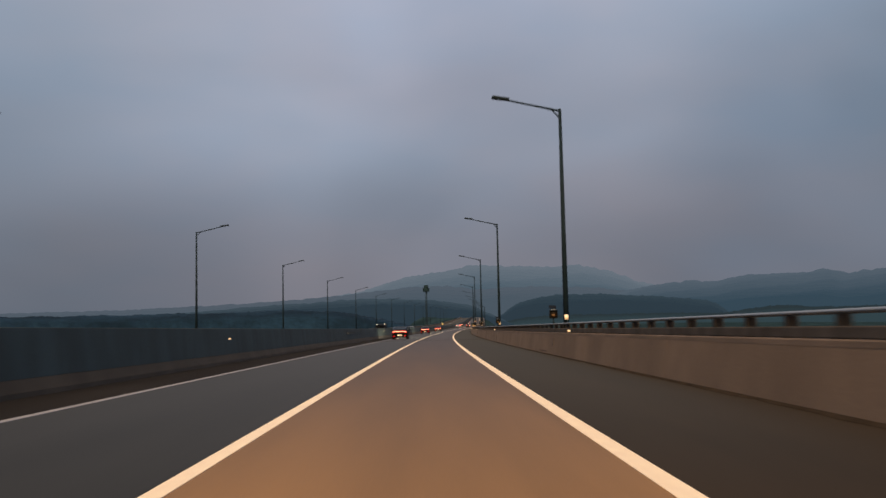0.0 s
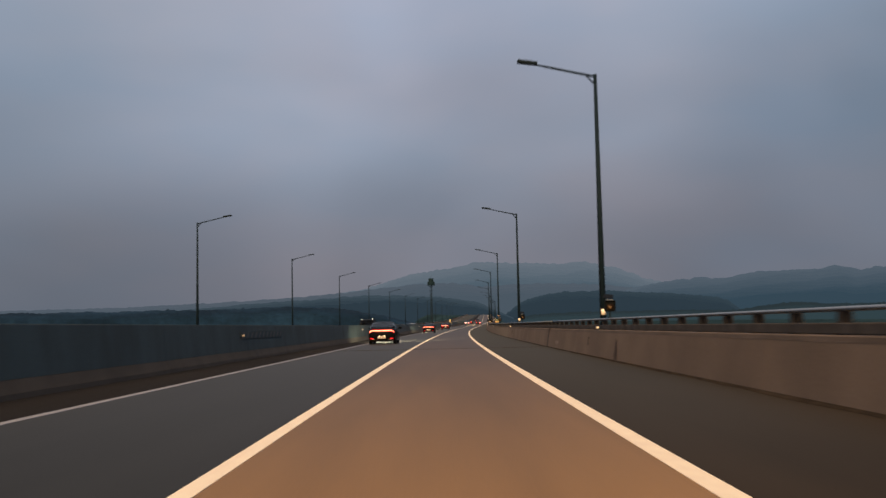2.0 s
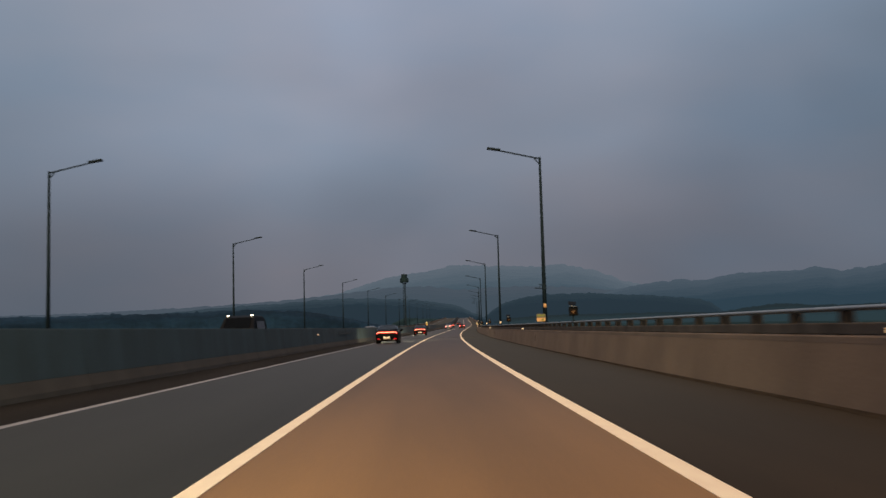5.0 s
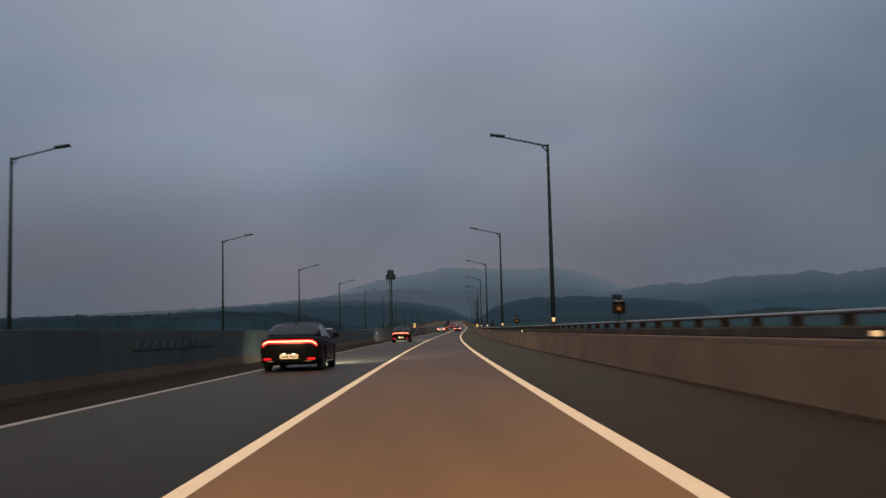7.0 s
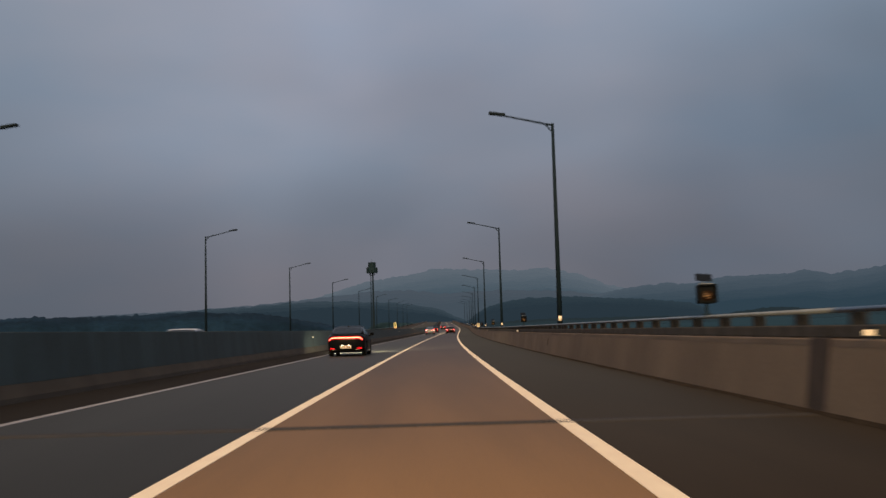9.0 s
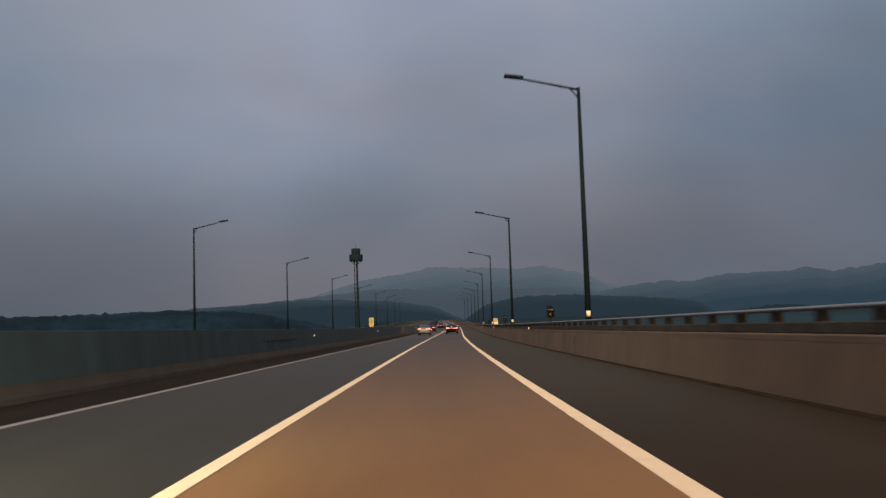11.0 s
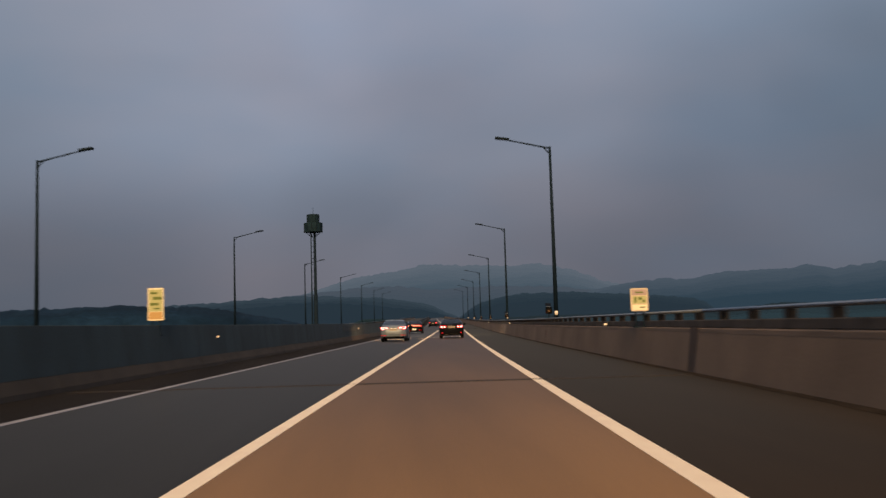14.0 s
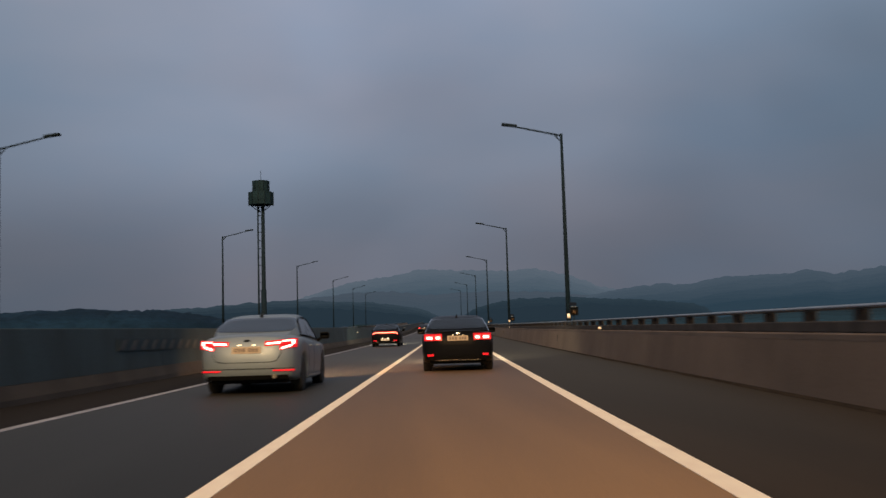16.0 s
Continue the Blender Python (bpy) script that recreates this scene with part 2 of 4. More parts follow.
def strip(name, x0, x1, z0, z1, material, label, category="", s0=S0, s1=S1):
    ob = part(name, sweep([(x0, z0), (x1, z0), (x1, z1), (x0, z1)], s0, s1), material)
    return tagged(ob, label, category or name, kind="structure")


# ---- the road deck ----
JOINTS = [95.72 + 130.93 * n for n in range(-1, 8)]
strip("road", -1.80, 1.89, -0.5, 0.0, LANE_HEADLIT, "near expressway lane of asphalt coloured tan by the headlight pool", "road")
strip("road_outer_lane", -5.75, -1.80, -0.5, 0.0, ASPHALT, "outer expressway lane of worn grey asphalt", "road")
strip("shoulder_east", 1.89, 5.4, -0.5, 0.0, SHOULDER, "dark asphalt hard shoulder beside the concrete barrier", "shoulder")
strip("shoulder_median", -7.75, -5.75, -0.5, 0.0, VERGE, "narrow dark asphalt shoulder beside the median barrier", "shoulder")
strip("road_opposite", -20.3, -7.75, -0.5, 0.0, SHOULDER, "dark asphalt of the opposite carriageway", "road")
for nm, x, w in (("lane_line", -1.8, 0.17), ("edge_line", 1.8, 0.19), ("median_edge_line", -5.61, 0.16), ("opposite_edge_line", -9.6, 0.16), ("opposite_outer_line", -17.2, 0.16)):
    # lines left of the near lane get the unlit copy of the paint
    dimmed = x < -3
    strip(nm, x - w / 2, x + w / 2, 0.0, 0.006, PAINT_UNLIT if dimmed else PAINT_LINE, "painted line outside the headlights, its white lowered to grey" if dimmed else "solid white painted line with headlight warmth in its colour", "road marking")
for s in JOINTS:
    jo = tagged(new("expansion_joint"), "dark rubber and steel expansion joint across the road", "expansion joint", "expansion joints", "structure")
    for nm, a, b, m_, top in (("rubber_seal", 0.0, 0.16, RUBBER_JOINT, 0.004), ("steel_edge", -0.09, 0.0, JOINT_STEEL, 0.008), ("steel_edge", 0.16, 0.25, JOINT_STEEL, 0.008)):
        bm = bmesh.new()
        box(bm, 0, (a + b) / 2, top / 2 - 0.05, 12.2, b - a, top + 0.1)
        p = part(nm, bm, m_, jo)
    jo.matrix_world = place(s, -1.3)

# ---- barriers ----
PARAPET = [(4.87, 0.0), (4.885, 0.10), (4.992, 0.80), (5.47, 0.80), (5.48, -0.5), (4.86, -0.5)]
# separate strip along the parapet top that carries the painted cutoff
TOP_STRIP = [(4.989, 0.80), (5.004, 0.875), (5.03, 0.89), (5.44, 0.89), (5.473, 0.86), (5.473, 0.80)]


def parapet(name, side, label):
    prof = PARAPET if side > 0 else [(-14.6 - x, z) for x, z in PARAPET]
    cap = TOP_STRIP if side > 0 else [(-14.6 - x, z) for x, z in TOP_STRIP]
    edges = [S0] + JOINTS + [S1]
    root = tagged(new(name), label, "concrete barrier", kind="structure")
    for a, b in zip(edges, edges[1:]):
        n = max(1, round((b - a) / 10.908))
        for k in range(n):
            c0, c1 = a + (b - a) * k / n, a + (b - a) * (k + 1) / n
            part("top_strip", sweep(cap, c0 + (0.30 if k == 0 else 0.006), c1 - (0.30 if k == n - 1 else 0.006), 5.5), CONCRETE_CUTOFF, root, "top edge painted darker above the headlight cutoff")
            part("barrier_wall", sweep(prof, c0 + (0.30 if k == 0 else 0.008), c1 - (0.30 if k == n - 1 else 0.008), 5.5), CONCRETE, root)
    for s in JOINTS:
        inner = [(x + (0.004 if side > 0 else -0.004) * (1 if 0 <= z else 0), 0.896 if z > 0.7 else z) for x, z in prof]
        part("joint_cover", sweep(inner, s - 0.30, s + 0.30, 1), COVER_BROWN, root, "brown gap cover at the expansion joint")
    return root


parapet("barrier_east", 1, "tan concrete bridge parapet with stains and joints")
parapet("barrier_west", -1, "tan concrete parapet across the opposite carriageway")
MEDIAN = [(-7.60, 0.34), (-7.715, 1.305), (-7.725, 1.315), (-7.875, 1.315), (-7.885, 1.305), (-8.00, 0.34)]
PLINTH = [(-7.45, 0.0), (-7.47, 0.10), (-7.597, 0.335), (-8.003, 0.335), (-8.13, 0.10), (-8.15, 0.0), (-8.15, -0.4), (-7.45, -0.4)]
median = tagged(new("barrier_median"), "tall dark stained concrete median barrier", "concrete barrier", kind="structure")
cuts = [S0] + [-34.49 + 10.9083 * n for n in range(100)] + [S1]
for a, b in zip(cuts, cuts[1:]):
    part("median_wall", sweep(MEDIAN, a + 0.008, b - 0.008, 12), CONCRETE_OLD, median)
    part("plinth", sweep(PLINTH, a + 0.008, b - 0.008, 12), PLINTH_HEADLIT, median, "sloping foot coloured brown by headlight spill")

# ---- grit and painted shadow edge along the foot of the parapet ----
bm = bmesh.new()
prev = None
for i in range(int((S1 - S0) / 0.8)):
    s = S0 + 0.8 * i
    w = 0.09 + 0.10 * noise.noise(Vector((s * 0.35, 0, 0))) + 0.07 * noise.noise(Vector((s * 1.3, 5, 0)))
    a = bm.verts.new((road_x(s) + 4.868, s, road_z(s) + 0.035))
    b = bm.verts.new((road_x(s) + 4.868 - max(0.03, w), s, road_z(s) + 0.003))
    if prev:
        bm.faces.new((prev[0], a, b, prev[1]))
    prev = (a, b)
tagged(part("grit_shade_strip", bm, GRIT_SHADE, smooth=True), "dark grit and painted shadow edge along the foot of the barrier", "dirt", kind="stuff")

# ---- lamp posts ----
def lamp_post():
    root = tagged(new("street_lamp"), "tall dark steel lamp post with an unlit flat head", "street lamp", "lamp posts along the viaduct")
    bm = bmesh.new()
    box(bm, 0, 0, 0.02, 0.42, 0.42, 0.04, 0.008)
    for a in (-0.15, 0.15):
        for b in (-0.15, 0.15):
            tube(bm, (a, b, 0.03), (a, b, 0.09), 0.02, seg=6)
    part("base_plate", bm, STEEL_DARK, root)
    bm = bmesh.new()
    tube(bm, (0, 0, 0.03), (0, 0, 9.01), 0.115, 0.062, 12)
    part("shaft", bm, STEEL_DARK, root, smooth=True)
    bm = bmesh.new()
    tube(bm, (0.05, 0, 8.91), (-2.15, 0, 9.41), 0.045, 0.035, 10)
    tube(bm, (0, 0, 8.61), (-0.32, 0, 8.97), 0.03, 0.03, 8)
    part("arm", bm, STEEL_DARK, root, smooth=True)
    bm = bmesh.new()
    box(bm, -2.42, 0, 9.49, 0.72, 0.30, 0.11, 0.03, Matrix.Translation((-2.42, 0, 9.49)) @ Matrix.Rotation(radians(8), 4, "Y") @ Matrix.Translation((2.42, 0, -9.49)))
    part("lamp_head", bm, STEEL_DARK, root)
    return root


POLE0, PITCH = 38.563, 43.5914
east = lamp_post()
east.matrix_world = place(POLE0 - 2 * PITCH, 5.533, 1.0)
for n in range(-1, 15):
    copy_thing(east, place(POLE0 + n * PITCH, 5.533, 1.0))
WEST0 = 82.417
for n in range(-3, 14):
    copy_thing(east, place(WEST0 + n * PITCH, -20.19, 0.81, 180))


# ---- ground and hills ----
def ground_z(x, y):
    d = abs(x - road_x(y) + 7.4)
    t = min(1, max(0, (d - 13.2) / 25))
    return road_z(y) * (1 - t * 0.6) - 0.45 - 7.0 * t * t * (3 - 2 * t)


bm = bmesh.new()
xs = sorted({sg * v for sg in (-1, 1) for v in (0, 10, 20, 24, 30, 40, 60, 100, 180, 320, 600, 1100, 2200, 4300)})
ys = [-4000, -1500, -600, -200] + [-60 + 40 * i for i in range(31)] + [1300, 1700, 2400, 3300, 4600]
grid = [[bm.verts.new((road_x(y) - 7.4 + x if y < 1300 else x, y, ground_z(road_x(y) - 7.4 + x, y) if abs(x) < 1000 else -7)) for x in xs] for y in ys]
for a, b in zip(grid, grid[1:]):
    for j in range(len(xs) - 1):
        bm.faces.new((a[j], a[j + 1], b[j + 1], b[j]))
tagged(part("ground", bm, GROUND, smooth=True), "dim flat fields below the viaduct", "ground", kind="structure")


def interp(knots, y):
    """A smooth curve through (y, value) knots."""
    if y <= knots[0][0]:
        return knots[0][1]
    for i, ((a, va), (b, vb)) in enumerate(zip(knots, knots[1:])):
        if y <= b:
            t = (y - a) / (b - a)
            m0 = (vb - knots[i - 1][1]) / (b - knots[i - 1][0]) * (b - a) if i > 0 else vb - va
            m1 = (knots[i + 2][1] - va) / (knots[i + 2][0] - a) * (b - a) if i + 2 < len(knots) else vb - va
            return (2 * t ** 3 - 3 * t * t + 1) * va + (t ** 3 - 2 * t * t + t) * m0 + (3 * t * t - 2 * t ** 3) * vb + (t ** 3 - t * t) * m1
    return knots[-1][1]


def ridge(name, dist, deep, crest, material, label, trees=0.0, step=0.12, eye=(4.6, 215, 1.5), swing=1.2):
    """A wooded ridge: crest is a list of (bearing, elevation) in degrees seen from the middle of the drive."""
    bm = bmesh.new()
    rows = []
    az0, az1 = crest[0][0], crest[-1][0]
    n = int((az1 - az0) / step)
    for i in range(n + 1):
        az = az0 + (az1 - az0) * i / n
        el = interp(crest, az)
        top = dist * math.tan(radians(el))
        col = []
        for k in range(9):
            u = k / 8 * 2 - 1
            r = dist + deep * u
            p = Vector((eye[0] + r * math.sin(radians(az + swing)), eye[1] + r * math.cos(radians(az + swing)), 0))
            h = top * max(0, 1 - u * u) ** 0.7
            if 0 < k < 8:
                h += (noise.noise(p * 0.012) * 0.025 + noise.noise(p * 0.05) * 0.03) * top
                h += trees * (0.8 * noise.noise(p * 0.10) + 0.6 * noise.noise(p * 0.28) + 0.6 * noise.noise(p * 0.7)) * min(1, top / 8)
            p.z = eye[2] + h if 0 < k < 8 else -9
            col.append(bm.verts.new(p))
        rows.append(col)
    for a, b in zip(rows, rows[1:]):
        for k in range(8):
            bm.faces.new((a[k], b[k], b[k + 1], a[k + 1]))
    return tagged(part(name, bm, material, smooth=True), label, "hill", kind="structure")


HERE = (5.1, 227.5, 1.56)
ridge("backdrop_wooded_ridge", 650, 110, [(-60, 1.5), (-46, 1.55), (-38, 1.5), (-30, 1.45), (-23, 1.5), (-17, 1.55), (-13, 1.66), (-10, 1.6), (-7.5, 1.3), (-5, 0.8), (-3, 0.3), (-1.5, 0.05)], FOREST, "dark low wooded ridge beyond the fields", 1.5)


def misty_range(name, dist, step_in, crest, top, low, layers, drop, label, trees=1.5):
    """A range of slopes one before the other, each lower and nearer, with mist painted as glow."""
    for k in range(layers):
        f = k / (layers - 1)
        shade = haze_glow(name + "_mist", tuple(a + (b - a) * f for a, b in zip(top, low)))
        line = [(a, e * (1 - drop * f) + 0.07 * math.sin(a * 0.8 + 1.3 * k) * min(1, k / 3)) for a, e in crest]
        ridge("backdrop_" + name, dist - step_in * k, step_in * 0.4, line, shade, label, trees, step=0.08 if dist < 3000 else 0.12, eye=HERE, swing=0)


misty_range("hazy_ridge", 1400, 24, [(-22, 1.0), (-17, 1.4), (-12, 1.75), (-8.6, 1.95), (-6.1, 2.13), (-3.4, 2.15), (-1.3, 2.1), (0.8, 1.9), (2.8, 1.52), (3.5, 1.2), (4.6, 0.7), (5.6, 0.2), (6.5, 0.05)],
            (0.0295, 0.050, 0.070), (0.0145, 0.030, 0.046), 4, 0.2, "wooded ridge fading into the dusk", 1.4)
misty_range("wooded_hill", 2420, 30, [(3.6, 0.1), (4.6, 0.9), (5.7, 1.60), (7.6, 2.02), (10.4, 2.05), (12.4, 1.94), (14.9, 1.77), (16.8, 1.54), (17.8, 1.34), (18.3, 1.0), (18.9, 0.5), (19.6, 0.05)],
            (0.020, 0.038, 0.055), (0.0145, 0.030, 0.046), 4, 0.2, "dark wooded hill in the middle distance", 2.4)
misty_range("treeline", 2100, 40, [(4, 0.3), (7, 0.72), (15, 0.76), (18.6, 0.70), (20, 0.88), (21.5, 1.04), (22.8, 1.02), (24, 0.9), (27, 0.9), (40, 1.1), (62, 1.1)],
            (0.013, 0.024, 0.031), (0.018, 0.038, 0.049), 4, 0.55, "dark low treeline with pale ground mist painted as glow", 2.4)
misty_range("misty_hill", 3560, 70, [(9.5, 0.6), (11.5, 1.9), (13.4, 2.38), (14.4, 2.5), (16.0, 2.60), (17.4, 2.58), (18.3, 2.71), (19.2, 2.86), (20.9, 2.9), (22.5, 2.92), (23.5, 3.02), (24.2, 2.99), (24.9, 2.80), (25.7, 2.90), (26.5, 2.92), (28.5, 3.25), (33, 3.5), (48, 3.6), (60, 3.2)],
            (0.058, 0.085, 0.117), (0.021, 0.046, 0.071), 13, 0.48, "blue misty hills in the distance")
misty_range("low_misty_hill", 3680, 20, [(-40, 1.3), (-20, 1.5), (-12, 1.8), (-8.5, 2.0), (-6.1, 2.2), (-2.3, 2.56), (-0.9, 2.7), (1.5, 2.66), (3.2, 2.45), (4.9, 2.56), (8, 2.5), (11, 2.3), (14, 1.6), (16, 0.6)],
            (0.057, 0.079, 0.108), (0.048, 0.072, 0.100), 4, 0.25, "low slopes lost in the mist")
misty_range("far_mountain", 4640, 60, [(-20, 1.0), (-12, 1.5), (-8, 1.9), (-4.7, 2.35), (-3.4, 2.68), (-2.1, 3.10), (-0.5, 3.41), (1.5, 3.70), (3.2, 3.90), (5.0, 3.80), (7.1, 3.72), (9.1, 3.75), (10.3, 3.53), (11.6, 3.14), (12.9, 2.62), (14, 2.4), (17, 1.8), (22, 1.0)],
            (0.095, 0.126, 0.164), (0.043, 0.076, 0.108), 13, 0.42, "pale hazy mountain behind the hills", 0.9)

# ---- more materials ----
PAINT_BLACK = mat("black_car_paint", (0.006, 0.007, 0.009), 0.28, 0.0, var=0, spec=0.02)
PAINT_DARK = mat("dark_grey_car_paint", (0.005, 0.006, 0.008), 0.28, 0.0, var=0, spec=0.012)
PAINT_SILVER = mat("silver_car_paint", (0.165, 0.218, 0.265), 0.46, 0.35, var=0, coat=0.06)
PAINT_WHITE = mat("white_car_paint", (0.55, 0.57, 0.60), 0.3, 0.0, var=0, coat=0.8)
TRIM_BLACK = mat("black_plastic_trim", (0.006, 0.007, 0.008), 0.6, var=0.2, scale=20, fine=200, bump=0.1, spec=0.03)
CHROME = mat("chrome", (0.75, 0.75, 0.76), 0.15, 1.0, var=0)
MIRROR = mat("dim_mirror", (0.003, 0.0036, 0.0042), 0.05, 1.0, var=0)
DULL_CHROME = mat("dull_chrome", (0.15, 0.14, 0.13), 0.4, 1.0, var=0)
TYRE = mat("tyre_rubber", (0.010, 0.011, 0.012), 0.85, var=0.2, scale=10, fine=120, bump=0.3)
ALLOY = mat("alloy_wheel", (0.42, 0.41, 0.40), 0.35, 0.9, var=0.1, scale=8, fine=100, bump=0.02)
LAMP_RED = mat("red_lamp_lens", (0.30, 0.008, 0.008), 0.2, var=0, emit=(1.0, 0.004, 0.008), power=0.45)
LAMP_RED_LIT = mat("lit_tail_lamp", (0.9, 0.1, 0.08), 0.3, var=0, emit=(1.0, 0.065, 0.06), power=3.4)
LAMP_RED_CORE = mat("lit_tail_lamp_core", (0.9, 0.3, 0.2), 0.3, var=0, emit=(1.0, 0.42, 0.36), power=7.0)
LAMP_BAR_CORE = mat("light_bar_core", (0.9, 0.4, 0.2), 0.3, var=0, emit=(1.0, 0.38, 0.23), power=2.8)
# Headlight thrown back by the bumper reflectors, put in as a red glow.
REFLECTOR_GLOW = mat("glowing_bumper_reflector", (0.55, 0.01, 0.02), 0.2, var=0, emit=(1.0, 0.02, 0.03), power=0.6)
LAMP_AMBER = mat("amber_warning_lens", (0.10, 0.05, 0.02), 0.3, var=0, emit=(1.0, 0.60, 0.25), power=0.12, spec=0.06)
LENS_DARK = mat("dark_amber_lens", (0.014, 0.007, 0.004), 0.3, var=0.2, scale=20, fine=120, bump=0.1, spec=0.06)
LAMP_WHITE = mat("lit_white_lamp", (0.9, 0.85, 0.75), 0.3, var=0, emit=(1.0, 0.88, 0.62), power=5.0)
LAMP_WARM = mat("warm_plate_lamp", (0.9, 0.8, 0.6), 0.3, var=0, emit=(1.0, 0.74, 0.42), power=2.5)
VAN_DARK = mat("dark_van_paint", (0.006, 0.007, 0.009), 0.6, var=0.1, scale=3, fine=60, bump=0, spec=0.08)
PLATE = mat("number_plate", (0.40, 0.34, 0.26), 0.5, var=0.06, scale=30, fine=200, bump=0)
PLATE_WHITE = mat("white_number_plate", (0.85, 0.81, 0.74), 0.5, var=0.06, scale=30, fine=200, bump=0)
PLATE_MARK = mat("number_plate_mark", (0.17, 0.14, 0.115), 0.6, var=0)
REFLECT_WHITE = mat("reflective_sheet_white", (0.95, 0.90, 0.80), 0.3, var=0.05, scale=30, fine=200, bump=0)
BAND_WHITE = mat("reflective_band_sheet", (0.92, 0.86, 0.74), 0.4, var=0.1, scale=30, fine=200, bump=0)
REFLECT_YELLOW = mat("reflective_sheet_yellow", (0.55, 0.36, 0.13), 0.35, var=0.06, scale=20, fine=200, bump=0)
REFLECT_PALE = mat("reflective_sheet_pale", (0.46, 0.50, 0.24), 0.4, var=0.08, scale=20, fine=200, bump=0)
SHEET_BUFF = mat("buff_sheet", (0.70, 0.63, 0.46), 0.45, var=0.12, scale=20, fine=200, bump=0, spec=0.06)
SHEET_CREAM = mat("cream_reflective_sheet", (0.95, 0.90, 0.66), 0.4, var=0.06, scale=20, fine=200, bump=0)
# Pink panel with its dimness outside the headlight beam put into the colour.
SHEET_PINK = mat("half_lit_pink_sheet", (0.42, 0.34, 0.32), 0.45, var=0.1, scale=20, fine=200, bump=0)
SHEET_GREY = mat("pale_grey_sheet", (0.13, 0.15, 0.11), 0.45, var=0.12, scale=20, fine=200, bump=0, spec=0.06)
STAIN = mat("wet_concrete_stain", (0.060, 0.042, 0.032), 0.8, var=0.3, scale=5, fine=40, bump=0.2, spec=0.2)
SMUDGE = mat("pale_lime_smudge", (0.20, 0.155, 0.130), 0.9, var=0.25, scale=4, fine=40, bump=0.2)
SHEET_ORANGE = mat("dull_orange_sheet", (0.50, 0.34, 0.19), 0.45, var=0.15, scale=20, fine=200, bump=0, spec=0.06)
SIGN_MARK = mat("sign_green_mark", (0.14, 0.20, 0.06), 0.6, var=0, spec=0.06)
RED_PLASTIC = mat("faded_red_plastic", (0.19, 0.035, 0.025), 0.5, var=0.2, scale=12, fine=90)
BROWN_PLASTIC = mat("dull_brown_plastic", (0.032, 0.022, 0.019), 0.6, var=0.25, scale=12, fine=90)
SOLAR = mat("solar_panel", (0.008, 0.012, 0.02), 0.4, 0.0, var=0.2, scale=14, fine=60, bump=0, spec=0.05)
BOX_BLACK = mat("black_lamp_housing", (0.004, 0.006, 0.008), 0.6, var=0.2, scale=10, fine=90, spec=0.06)
TOWER_GREEN = mat("grey_green_tower_sheet", (0.010, 0.029, 0.045), 0.8, 0.0, var=0.25, scale=0.8, fine=12, bump=0.05, spec=0.1)
STRIPE = mat("worn_hazard_stripe", (0.085, 0.092, 0.095), 0.7, var=0.3, scale=4, fine=40, spec=0.06)
GLASS = bpy.data.materials.new("tinted_glass")
GLASS.use_nodes = True
gb = GLASS.node_tree.nodes["Principled BSDF"]
gb.inputs["Base Color"].default_value = (0.015, 0.018, 0.021, 1)
gb.inputs["Roughness"].default_value = 0.03
gb.inputs["Transmission Weight"].default_value = 0.85
gb.inputs["IOR"].default_value = 1.36


GLASS_DULL = GLASS.copy()
GLASS_DULL.name = "dull_dark_glass"
GLASS_DULL.node_tree.nodes["Principled BSDF"].inputs["IOR"].default_value = 1.15
GLASS_SKY = GLASS.copy()
GLASS_SKY.name = "clear_tinted_glass"
GLASS_SKY.node_tree.nodes["Principled BSDF"].inputs["IOR"].default_value = 1.95


# ---- parapet rail ----
def parapet_rail(name, x, label):
    root = tagged(new(name), label, "railing", kind="structure")
    prof = [(x + 0.055 * math.cos(a) * (1.2 if math.sin(a) > 0 else 1), 1.230 + 0.034 * math.sin(a)) for a in [2 * math.pi * k / 12 for k in range(12)]]
    lower = [(x - 0.085, 0.896), (x - 0.095, 0.91), (x - 0.095, 1.035), (x - 0.085, 1.05), (x - 0.045, 1.05), (x - 0.045, 0.896)]
    edges = [S0] + JOINTS + [S1]
    for a, b in zip(edges, edges[1:]):
        part("rail", sweep(prof, a + 0.02, b - 0.02), STEEL_RAIL, root, "grey galvanised top rail", smooth=True)
        part("lower_rail", sweep(lower, a + 0.02, b - 0.02), RAIL_LOWER, root, "dull brown lower rail")
    bm = bmesh.new()
    box(bm, 0.02, 0, 0.160, 0.16, 0.15, 0.32, 0.012)
    box(bm, 0.02, 0, 0.008, 0.22, 0.24, 0.016)
    post = mesh_of("rail_post", bm, POST_DARK)
    near = range(0, 270) if x > 0 else range(60, 300, 3)
    for i in near:
        ob = new("rail_post", post)
        ob.parent = root
        s = -8 + 1.76 * i
        ob.matrix_local = place(s, x, 0.886)
    far = bmesh.new()
    for i in range(270, 420, 2) if x > 0 else range(300, 420, 3):
        s = -8 + 1.76 * i
        box(far, 0.02, 0, 0.160, 0.16, 0.15, 0.32, 0, place(s, x, 0.886))
    tagged(part("far_rail_post", far, POST_DARK, root), kind="stuff")


parapet_rail("railing_east", 5.22, "grey steel rail on posts along the concrete parapet")
parapet_rail("railing_west", -19.82, "grey steel rail on posts along the far parapet")

# ---- reflectors ----
def reflector(x, z, side, s):
    root = tagged(new("road_reflector"), "small white reflector plate on the concrete barrier", "reflector", "reflectors on the barriers")
    bm = bmesh.new()
    box(bm, side * 0.03, 0, -0.015, 0.045, 0.06, 0.16, 0.006)
    part("bracket", bm, STEEL_DARK, root)
    bm = bmesh.new()
    box(bm, -side * 0.045, -0.034, 0, 0.10, 0.012, 0.065, 0.004)
